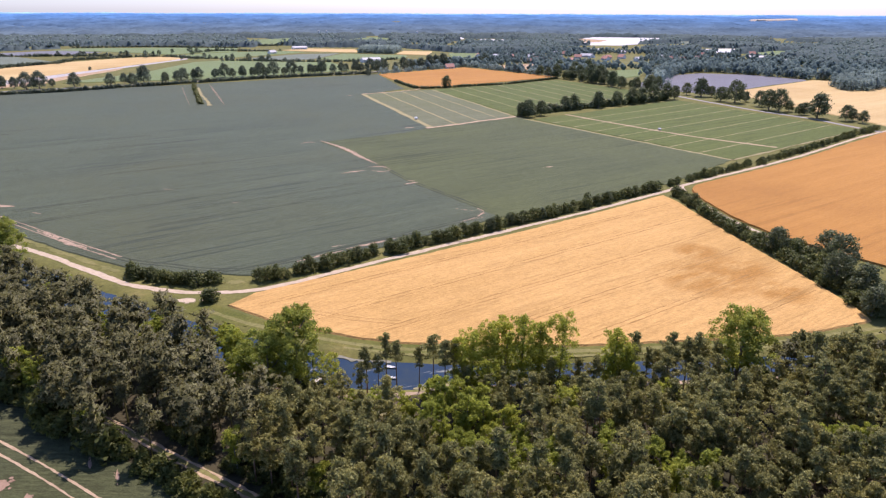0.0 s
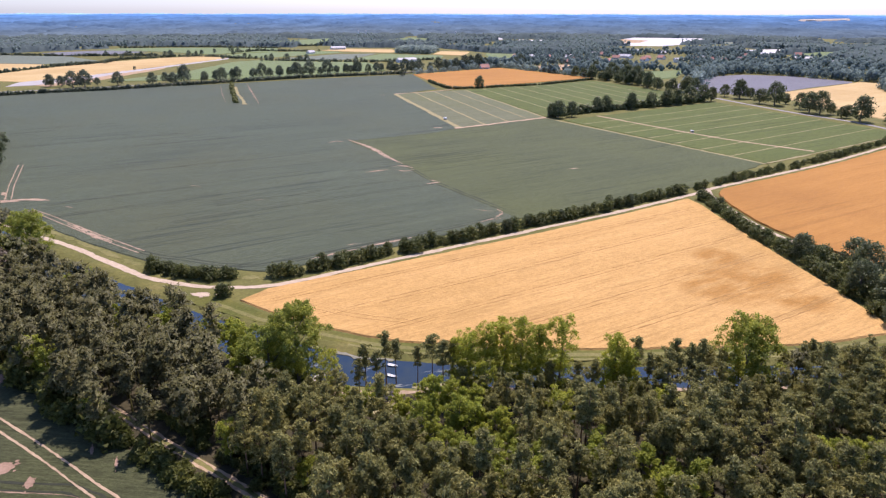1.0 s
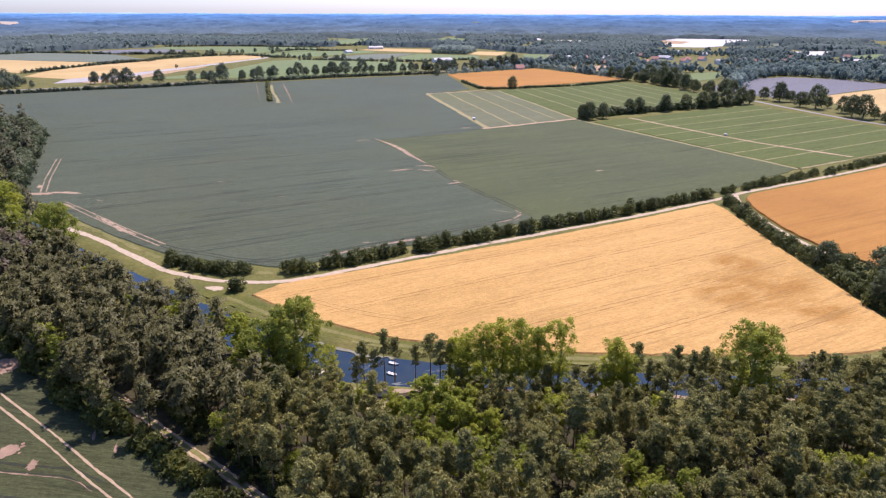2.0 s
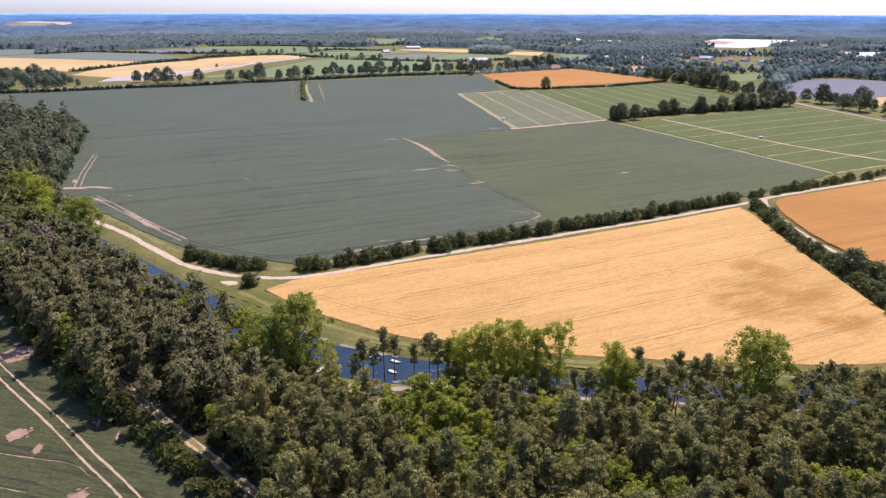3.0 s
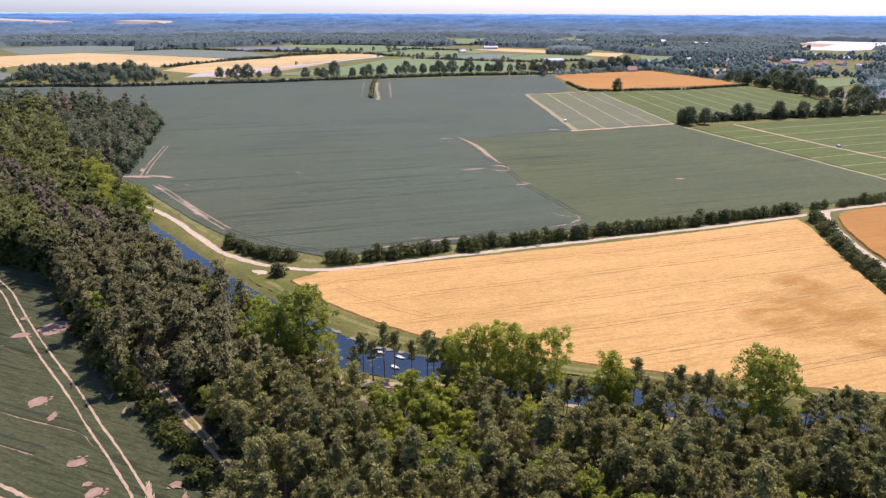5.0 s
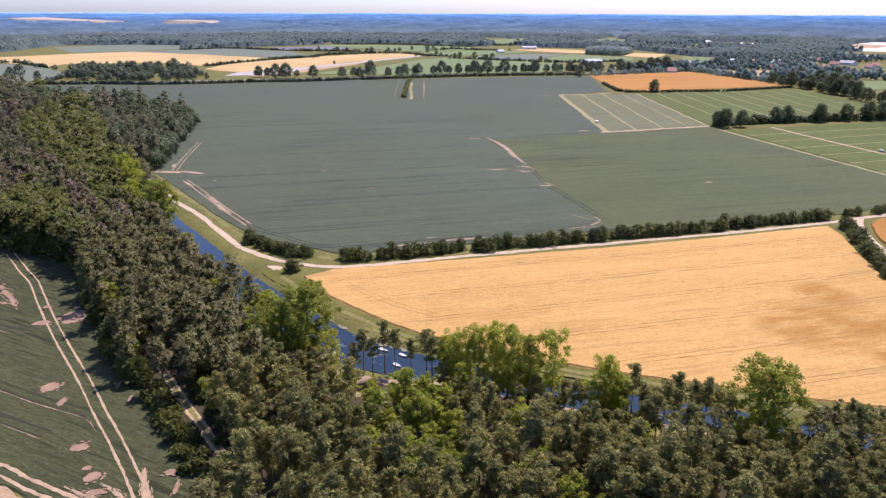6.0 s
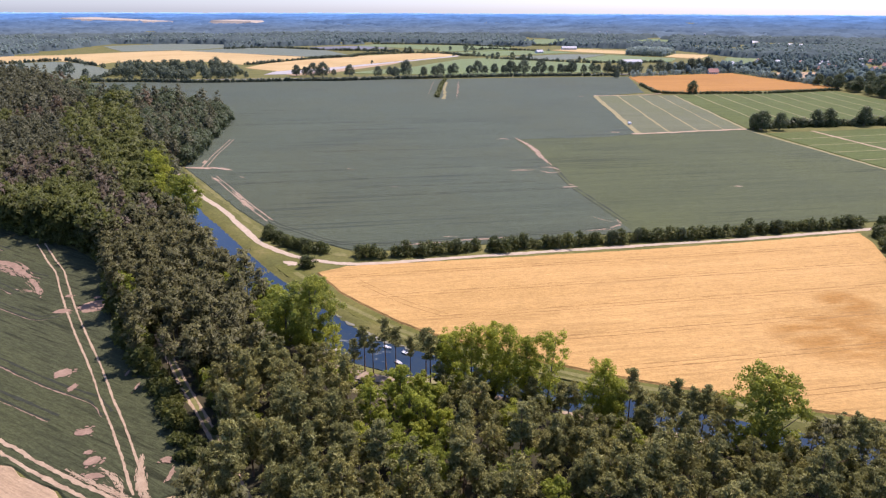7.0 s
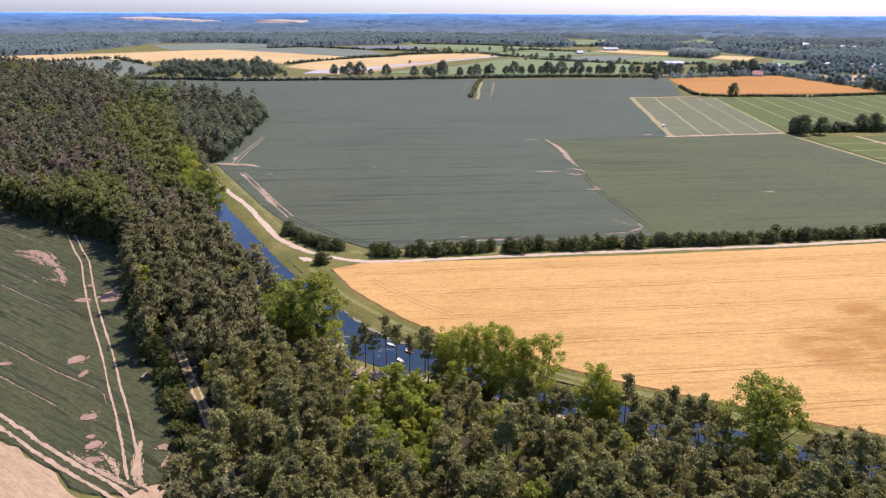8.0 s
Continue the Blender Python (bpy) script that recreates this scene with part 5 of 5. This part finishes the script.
SPOTS = [(-100, 117, 4.6, 4.8), (-104.5, 110.5, 1.6, 2.6), (-76, 89.3, 2.2, 2.2), (-68.6, 85.8, 1.8, 0.9), (-52.6, 76.5, 1.3, 2.0), (-43.7, 71.3, 1.5, 1.7), (-46.6, 72.6, 0.8, 0.9), (-40, 68.6, 0.9, 2.0), (-32, 77, 1.0, 1.4), (-28.5, 74.5, 2.2, 0.5), (-63, 95.2, 1.6, 0.4), (-56.6, 91.9, 1.7, 0.35), (-88, 80, 0.8, 2.0), (-112, 117.5, 1.0, 1.2)]
for i, (x, y, rx, ry) in enumerate(SPOTS):
    tagged(patch("bare_patch", x, y, rx, ry, 0.35 + 0.013 * (i % 9), RED_SOIL, 40 + i, None, 118, 0.3), "pinkish bare soil patch in the bean field", "soil patch", kind="structure")
for i, (line, w, count) in enumerate((([(-160, 124), (-152, 126.5), (-143, 124.5), (-135, 122)], 2.2, 90), ([(-156, 122.5), (-147, 122.8), (-140, 121)], 1.2, 60), ([(-138, 122.5), (-130, 119.5), (-124, 117), (-118.5, 114)], 1.3, 60), ([(-130, 114.5), (-122, 116)], 0.9, 24), ([(-37, 76), (-33, 72), (-29, 69), (-25, 68)], 0.75, 330), ([(-46, 67.6), (-40, 67.2), (-33, 67), (-27, 67)], 0.6, 260), ([(-41, 70.5), (-36, 69.5), (-31, 67)], 0.55, 120))):
    tagged(broken("bare_streak", line, w, 0.345, SAND if i > 3 else RED_SOIL, 60 + i, None, count, 0.6), "torn pinkish bare ground in the bean field", "soil streak", kind="structure")
MARKS = [([(-50.5, 316), (-45, 319.5), (-40, 322.5)], 1.2, 30), ([(-39, 330), (-33, 331.5), (-28, 327)], 1.2, 30), ([(-37, 322.5), (-31, 320), (-27, 324)], 1.0, 24), ([(-18, 295), (-15, 297), (-12, 299)], 1.1, 26), ([(-17, 302), (-13.5, 300)], 0.8, 12), ([(-87, 392), (-83, 397), (-79, 396)], 1.3, 20), ([(11, 241), (15, 247), (16, 252), (14, 256)], 0.8, 44), ([(6, 236.5), (11, 241), (17, 244)], 0.6, 34), ([(4, 256), (10, 253), (15, 253)], 0.5, 26), ([(-38, 209), (-34, 211)], 0.6, 14)]
MARKS += [([(-202, 250.5), (-195, 253), (-189, 253.5)], 2.0, 60), ([(-193, 255), (-186, 256.5), (-177, 256)], 1.7, 60), ([(-150, 226), (-140, 219), (-130, 212), (-120, 206)], 1.3, 60), ([(-26, 450), (-21, 452)], 1.6, 16), ([(-23, 485), (-20, 491)], 1.5, 14), ([(-65, 628), (-60, 622)], 1.6, 12), ([(-93, 632), (-87, 632)], 1.5, 12), ([(-77, 402), (-69, 392), (-58, 377), (-46, 355), (-35, 337)], 1.9, 150), ([(-47, 195), (-40, 200.5), (-34, 205)], 0.8, 60), ([(-33, 207), (-26, 211.5), (-17, 218)], 0.9, 70), ([(-282, 714), (-275, 697), (-241, 617), (-212, 550)], 0.9, 90), ([(-256, 725), (-220, 640), (-187, 561)], 1.3, 150), ([(-201, 262), (-206, 268)], 1.3, 16), ([(-174, 240), (-166, 236)], 1.2, 26), ([(-132, 212), (-127, 209)], 1.0, 16), ([(52, 330), (58, 333)], 1.2, 8), ([(-128, 285), (-122, 283)], 0.7, 10), ([(-165, 248), (-160, 246)], 0.6, 10), ([(60, 262), (64, 264)], 0.6, 8), ([(-90, 262), (-84, 264)], 0.5, 10)]
for i, (line, w, count) in enumerate(MARKS):
    tagged(broken("bare_streak", line, w, 0.325, SOIL, 80 + i, None, int(1.8 * count), 0.45), "pale torn bare streak in the bean field", "soil streak", kind="structure")
tagged(ribbon("dry_strip", [(-258, 695), (-233, 635), (-214, 594), (-199, 558)], 3.0, 0.32, STRAW, 0.5, 5, 0.1), "yellow dry grass strip beside the bushes", "grass strip", kind="structure")
twin("wheel_track", [(-176, 242.5), (-161, 233), (-146, 223), (-130, 212.5), (-115, 203), (-106, 197.5)], 2.2, 0.46, 0.325, SOIL, "pinkish wheel track at the bean field corner", 0.09, 0.6, 3, 0.4)
twin("wheel_track", [(-195, 256), (-203, 268.5), (-211, 281), (-221, 298), (-234, 320)], 2.2, 0.42, 0.325, SOIL, "pinkish wheel track by the dark wood", 0.09, 0.6, 5, 0.4)
# drill and spray lines in the big field
for k in range(20):
    off = 255 + 15 * k + rng.uniform(-6, 6)
    a = rng.uniform(-240, 60)
    b = a + rng.uniform(40, 130)
    a2 = max(a, -0.62 * off - 20)
    p, q = ROW * a2 + ACROSS * off, ROW * b + ACROSS * off
    ends = np.array([p + (q - p) * t for t in np.linspace(0, 1, 60)])
    ok = inside(ends[:, 0], ends[:, 1], BIG)
    if ok.sum() > 8:
        ends = ends[ok]
        twin("crop_ruts", [tuple(ends[0]), tuple(ends[len(ends) // 2]), tuple(ends[-1])], 1.9, 0.45, 0.312, BEAN_RUT, "dark wheel ruts along the bean rows", 0.16, 3.0)
twin("crop_ruts", [(-107, 198), (-102, 195.5), (-92, 192.5), (-62, 188.5), (-27, 213), (14, 244)], 1.9, 0.6, 0.312, BEAN_RUT, "dark headland ruts round the bean field", 0.1, 3.0)
twin("crop_ruts", [(-34, 336), (-17, 303), (4, 273), (17, 255)], 2.0, 0.6, 0.318, BEAN_RUT, "dark wheel ruts between the two bean fields", 0.15, 3.0)
# wheat tramlines and lodged spots
WHEAT_POLY = [(-57, 163), (-17, 193), (62, 248), (95, 272), (108, 190), (111, 157), (72, 147), (35, 144), (-12, 145), (-33, 152)]
for off in (82, 98, 114, 130, 146, 162):
    ends = np.array([ROW * t + ACROSS * off for t in np.arange(-60, 320, 2.0)])
    ends = ends[inside(ends[:, 0], ends[:, 1], WHEAT_POLY)]
    if len(ends) > 3:
        twin("tramline", [tuple(ends[0]), tuple(ends[len(ends) // 2]), tuple(ends[-1])], 1.8, 0.24, 0.412, WHEAT_RUT, "thin tramline through the ripe wheat", 0.08, 2.0, 1, 0.9)
twin("tramline", [(-44, 161), (-25, 154), (-11, 151.5)], 1.8, 0.16, 0.412, WHEAT_RUT, "thin headland tramline through the ripe wheat", 0.08, 2.5)
# plots
A, B, C, D = (np.array(q, float) for q in ((68, 490), (215, 604), (288, 449), (159, 352)))
for k in range(1, 8):
    p, q = A + (D - A) * k / 8, B + (C - B) * k / 8
    tagged(ribbon("plot_line", [tuple(p), tuple((p + q) / 2), tuple(q)], 0.95, 0.375, STRAW, 0.15, 6, 0.1), "straw-coloured line between green plots", "plot line", kind="structure")
tagged(ribbon("plot_path", [(96, 514), (128, 467), (163, 420), (200, 385)], 2.5, 0.38, SAND, 0.25, 5, 0.1), "sandy path across the green plots", "path", kind="structure")
tagged(ribbon("plot_border", [(55, 501), (105, 428), (159, 350)], 3.0, 0.2, STRAW, 0.4, 5, 0.1), "dry grass border beside the bean field", "plot border", kind="structure")
tagged(ribbon("plot_border", [(159, 351), (225, 401), (288, 449)], 2.0, 0.2, STRAW, 0.4, 5, 0.1), "dry grass border of the green plots", "plot border", kind="structure")
for k in range(1, 9):
    p, q = np.array((-11, 682.0)) + np.array((145, 106.0)) * k / 8.5, np.array((57, 506.0)) + np.array((147, 105.0)) * k / 8.5
    tagged(ribbon("plot_line", [tuple(p), tuple((p + q) / 2), tuple(q)], 1.1, 0.375, STRAW, 0.15, 8, 0.1), "straw-coloured line between striped plots", "plot line", kind="structure")
for k, w in ((0, 4.2), (0.28, 1.8), (0.55, 1.5), (0.8, 1.1), (1.0, 2.2)):
    p, q = np.array((-78, 640.0)) + np.array((67, 40.0)) * k, np.array((-9, 453.0)) + np.array((64, 50.0)) * k
    tagged(ribbon("plot_line", [tuple(p), tuple((p + q) / 2), tuple(q)], w, 0.375, STRAW, 0.3, 8, 0.1), "dry yellow line across the pale plots", "plot line", kind="structure")
tagged(ribbon("plot_path", [(-12, 449), (20, 474), (56, 503)], 3.6, 0.40, SAND, 0.5, 4, 0.1), "sandy path below the pale plots", "path", kind="structure")
tagged(ribbon("plot_path", [(-80, 642), (-40, 669), (-24, 690)], 2.6, 0.40, SAND, 0.5, 4, 0.1), "sandy path above the pale plots", "path", kind="structure")
# mown bank, forest lane, gravel spot
for off, w, start in ((0.2, 1.5, 0), (2.4, 1.0, 3)):
    tagged(ribbon("mown_strip", [(-66, 160 - off), (-48, 150.3 - off), (-35, 145 - off), (-24, 141.3 - off)][start:] + [(-12, 138.4 - off), (2, 137.7 - off), (18, 137.2 - off), (35, 137.7 - off), (59, 140 - off), (85, 143 - off), (114, 150.5 - off)], w, 0.035, MOWN, 0.15, 2.5, 0.05), "pale mown strip on the grassy bank", "grass strip", kind="structure")
tagged(ribbon("lane_grass", LANE, 1.9, 0.10, MOWN, 0.25, 2.0, 0.1), "grassy verge and middle of the forest lane", "grass strip", kind="structure")
twin("forest_lane", LANE, 1.3, 0.48, 0.14, SAND, "sandy lane with a grassy middle at the forest edge", 0.10, 1.0, 1, 0.4)
tagged(patch("gravel_spot", -72, 165.5, 3.4, 1.7, 0.06, GRAVEL, 9, None, 0, 0.25), "pale gravel spot beside the track", "gravel", kind="structure")
tagged(patch("dry_grass", -62, 178.5, 3.4, 1.8, 0.05, MOWN, 10, None, 0, 0.2), "dry yellow grass between the hedges", "grass", kind="structure")
tagged(patch("dry_clearing", 0, 120.8, 5.5, 2.4, 0.10, STRAW, 12, None, 10, 0.25), "dry straw-coloured grass in the bank clearing", "grass", kind="structure")
tagged(patch("dry_clearing", -11, 112, 4.5, 2.2, 0.10, STRAW, 13, None, 10, 0.25), "dry straw-coloured grass between the pines", "grass", kind="structure")
REED = soil("pale_reeds", (0.13, 0.13, 0.09), (0.22, 0.21, 0.16))
tagged(ribbon("reed_strip", [(-40, 143.2), (-31.5, 138.6), (-26, 136), (-20, 134.4), (-12, 133.4)], 1.7, -0.62, REED, 0.45, 1.0, 0.1), "pale reeds and weed along the far water edge", "reeds", kind="structure")
tagged(patch("sandy_clearing", -18, 116.5, 9, 2.2, 0.13, PATH_SAND, 11, None, 0, 0.25), "sandy clearing on the wooded bank", "clearing", kind="structure")

tagged(ribbon("dry_fringe", [(-198, 247), (-178, 233.8), (-155, 219.6), (-133, 206.2), (-112, 193.2), (-101, 186.5)], 1.9, 0.05, MOWN, 0.5, 2.0, 0.05), "dry yellow grass fringe between track and bean field", "grass strip", kind="structure")

# ---- boats and jetty on the canal ----
BOAT = plain("white_boat_paint", (0.74, 0.74, 0.73), (0.84, 0.84, 0.83), 2.0, 0.4)
BOARD = plain("weathered_board", (0.30, 0.26, 0.21), (0.48, 0.43, 0.36), 2.0, 0.8)


def boat():
    """A small open boat: hull, two thwarts, rim."""
    foot = new("rowing_boat")
    ring = []
    n = 13
    for i in range(n):
        t = i / (n - 1)
        w = 0.72 * math.sin(math.pi * (0.12 + 0.88 * t) ** 0.8) ** 0.7 + 0.02
        ring.append((2.1 - 4.2 * t, w))
    verts, faces = [], []
    for x, w in ring:
        lift = 0.12 * (x / 2.1) ** 2
        verts += [(x, -w, 0.42 + lift), (x, -w * 0.75, 0.05), (x, 0, -0.05), (x, w * 0.75, 0.05), (x, w, 0.42 + lift), (x, w * 0.9, 0.42 + lift), (x, w * 0.65, 0.12), (x, 0, 0.06), (x, -w * 0.65, 0.12), (x, -w * 0.9, 0.42 + lift)]
    for i in range(n - 1):
        for j in range(10):
            a, b = 10 * i + j, 10 * i + (j + 1) % 10
            faces.append((a, b, b + 10, a + 10))
    faces += [tuple(range(10))[::-1], tuple(range(10 * (n - 1), 10 * n))]
    part("hull", mesh_of("hull", verts, faces, True), BOAT, foot)
    for x in (-0.7, 0.6):
        bm = bmesh.new()
        bmesh.ops.create_cube(bm, size=1, matrix=pose(x, 0, 0.33) @ Matrix.Diagonal((0.3, 1.1, 0.05, 1)))
        bmesh.ops.bevel(bm, geom=bm.edges[:], offset=0.01, segments=1, affect="EDGES")
        part("thwart", bm, BOARD, foot, "grey wooden seat board")
    return tagged(foot, "small white rowing boat lying on the canal", "boat", "boats on the canal")


first = boat()
for i, (x, y, turn) in enumerate(((-17.5, 131.3, 170), (-12, 130.6, 165), (-11.5, 126, 160))):
    m = pose(x, y, -0.73, 0, 0, turn) @ Matrix.Diagonal((0.62, 0.62, 0.62, 1))
    if i:
        copy_thing(first, m)
first.matrix_basis = pose(-17.5, 131.3, -0.73, 0, 0, 170) @ Matrix.Diagonal((0.62, 0.62, 0.62, 1))
jetty = tagged(new("jetty"), "pale wooden jetty at the canal bank", "jetty")
jetty.matrix_basis = pose(-28, 122.6, 0, 0, 0, 60)
for i in range(16):
    bm = bmesh.new()
    bmesh.ops.create_cube(bm, size=1, matrix=pose(-2.4 + 0.32 * i, 0, 0.18) @ Matrix.Diagonal((0.29, 1.5, 0.06, 1)))
    part("plank", bm, BOARD, jetty)
for x in (-2.2, 0, 2.2):
    for y in (-0.6, 0.6):
        bm = bmesh.new()
        bmesh.ops.create_cone(bm, cap_ends=True, segments=8, radius1=0.09, radius2=0.08, depth=1.9, matrix=pose(x, y, -0.75))
        part("post", bm, BOARD, jetty)

# ---- village ----
ROOF_RED = plain("red_roof_tiles", (0.32, 0.14, 0.10), (0.42, 0.20, 0.15), 0.5, 0.8)
ROOF_GREY = plain("grey_roof", (0.30, 0.30, 0.32), (0.42, 0.42, 0.44), 0.5, 0.7)
WALL_WHITE = plain("white_render", (0.68, 0.67, 0.64), (0.80, 0.79, 0.76), 0.3, 0.9)
GLASS = plain("dark_window", (0.05, 0.06, 0.07), (0.08, 0.09, 0.10), 1.0, 0.15)


def house(length, width, eaves, ridge, roof, label):
    """A gabled house: walls, roof, windows and door."""
    foot = new("house")
    a, b = length / 2, width / 2
    verts = [(-a, -b, -0.2), (a, -b, -0.2), (a, b, -0.2), (-a, b, -0.2), (-a, -b, eaves), (a, -b, eaves), (a, b, eaves), (-a, b, eaves), (-a, 0, ridge - 0.15), (a, 0, ridge - 0.15)]
    part("wall", mesh_of("wall", verts, [(0, 1, 5, 4), (2, 3, 7, 6), (1, 2, 6, 9, 5), (3, 0, 4, 8, 7)]), WALL_WHITE, foot)
    o, th = 0.5, 0.25
    verts = []
    for x in (-a - o, a + o):
        for z in (0, -th):
            verts += [(x, -b - o, eaves - 0.2 + z), (x, 0, ridge + z), (x, b + o, eaves - 0.2 + z)]
    part("roof", mesh_of("roof", verts, [(0, 6, 7, 1), (1, 7, 8, 2), (3, 4, 10, 9), (4, 5, 11, 10), (0, 1, 4, 3), (1, 2, 5, 4), (6, 9, 10, 7), (7, 10, 11, 8), (0, 3, 9, 6), (2, 8, 11, 5)]), roof, foot)
    for s in (-1, 1):
        for x in np.arange(-a + 1.6, a - 1, 2.6):
            bm = bmesh.new()
            bmesh.ops.create_cube(bm, size=1, matrix=pose(x, s * b, 1.7) @ Matrix.Diagonal((1.2, 0.12, 1.3, 1)))
            part("window", bm, GLASS, foot)
    bm = bmesh.new()
    bmesh.ops.create_cube(bm, size=1, matrix=pose(a, 0, 1.0) @ Matrix.Diagonal((0.14, 1.0, 2.1, 1)))
    part("door", bm, BOARD, foot)
    return tagged(foot, label, "house", "houses of the village")


homes = [house(12, 9, 3.2, 7.2, ROOF_RED, "white house with a red tiled roof"), house(14, 9, 3.2, 6.6, ROOF_GREY, "white house with a grey roof"), house(30, 14, 4.5, 7.0, ROOF_GREY, "long farm building with a pale grey roof")]
HOMES = [(-300, 1406, 2), (-116, 1065, 2), (8, 940, 0), (98, 1166, 0), (114, 1181, 1), (137, 1052, 0), (156, 1076, 0), (154, 1183, 1), (381, 1164, 1), (377, 1123, 0), (435, 1153, 1), (468, 1227, 0), (301, 1357, 2), (344, 1304, 1), (197, 1142, 1), (225, 1248, 0), (321, 1108, 1), (358, 1136, 0), (577, 1264, 0), (543, 1068, 1), (-321, 1262, 1), (204, 1078, 0), (250, 1200, 1), (280, 1150, 0), (410, 1200, 1), (24, 1100, 1), (60, 1180, 0)]
HOMES += [(83, 1197, 1), (92, 1154, 2), (143, 1129, 1), (153, 1103, 0), (171, 1055, 0), (260, 1191, 1), (231, 1161, 0), (374, 1127, 0), (390, 1101, 0), (413, 1142, 1), (424, 1129, 0), (536, 1148, 2), (541, 1060, 1), (308, 1165, 0), (317, 1098, 1), (270, 1122, 0), (212, 1267, 1), (116, 1155, 0)]
done = set()
for x, y, k in HOMES:
    m = pose(x, y, float(rise(x, y)), 0, 0, rng.uniform(-40, 40) + 90 * rng.integers(2))
    if k in done:
        copy_thing(homes[k], m)
    else:
        homes[k].matrix_basis = m
        done.add(k)
shed = tagged(new("field_shed"), "small grey shed beside the plot path", "shed")
shed.matrix_basis = pose(148, 444.5, 0.3, 0, 0, -50) @ Matrix.Diagonal((0.5, 0.5, 0.5, 1))
bm = bmesh.new()
bmesh.ops.create_cube(bm, size=1, matrix=pose(0, 0, 1.1) @ Matrix.Diagonal((4.0, 2.2, 2.2, 1)))
part("wall", bm, BOARD, shed)
part("roof", mesh_of("roof", [(-2.3, -1.4, 2.15), (2.3, -1.4, 2.15), (2.3, 1.4, 2.6), (-2.3, 1.4, 2.6), (-2.3, -1.4, 2.3), (2.3, -1.4, 2.3), (2.3, 1.4, 2.75), (-2.3, 1.4, 2.75)], [(0, 3, 2, 1), (4, 5, 6, 7), (0, 1, 5, 4), (1, 2, 6, 5), (2, 3, 7, 6), (3, 0, 4, 7)]), ROOF_GREY, shed)

# ---- far marks on the skyline ----
for outline, label in (([(-2833, 2124), (-2815, 2290), (-2520, 2260), (-2274, 2236), (-2341, 2168), (-2670, 2135)], "far tan field lifted above the woods"), ([(-2206, 2400), (-2180, 2520), (-2016, 2519), (-2003, 2423)], "far pale field lifted above the woods"), ([(1492, 3330), (1740, 3390), (1663, 3268), (1479, 3250)], "far tan field on the blue skyline")):
    # 15 m slabs, raised to show over the woods in the camera's view
    field("far_tan_field", outline, 15.0, FAR_TAN, label, 2.0, 60)
for x, y in ((-385, 2100), (-360, 2090), (-80, 2050)):
    silo = tagged(new("silo"), "tall pale farm silo among the far woods", "silo", "far silos")
    silo.matrix_basis = pose(x, y, float(rise(x, y)))
    bm = bmesh.new()
    bmesh.ops.create_cone(bm, cap_ends=True, segments=16, radius1=2.6, radius2=2.6, depth=18, matrix=pose(0, 0, 8.8))
    part("barrel", bm, WALL_WHITE, silo)
    bm = bmesh.new()
    bmesh.ops.create_cone(bm, cap_ends=True, segments=16, radius1=2.8, radius2=0.3, depth=2, matrix=pose(0, 0, 18.8))
    part("cap", bm, ROOF_GREY, silo)


def trailer():
    """A small box trailer on two wheels, parked at the corner of the plots."""
    foot = new("trailer")
    bm = bmesh.new()
    bmesh.ops.create_cube(bm, size=1, matrix=pose(0, 0, 1.15) @ Matrix.Diagonal((3.2, 1.7, 1.2, 1)))
    bmesh.ops.bevel(bm, geom=bm.edges[:], offset=0.08, segments=2, affect="EDGES")
    part("body", bm, BOAT, foot)
    bm = bmesh.new()
    bmesh.ops.create_cube(bm, size=1, matrix=pose(2.1, 0, 0.52) @ Matrix.Diagonal((1.2, 0.12, 0.1, 1)))
    part("drawbar", bm, ROOF_GREY, foot, "grey steel drawbar")
    for y in (-0.78, 0.78):
        bm = bmesh.new()
        bmesh.ops.create_cone(bm, cap_ends=True, segments=16, radius1=0.34, radius2=0.34, depth=0.2, matrix=pose(-0.1, y, 0.34, 90))
        part("wheel", bm, GLASS, foot, "dark rubber wheel")
    return tagged(foot, "small white trailer parked at the corner of the plots", "trailer")


trailer().matrix_basis = pose(-20.5, 487, 0.2, 0, 0, -65)
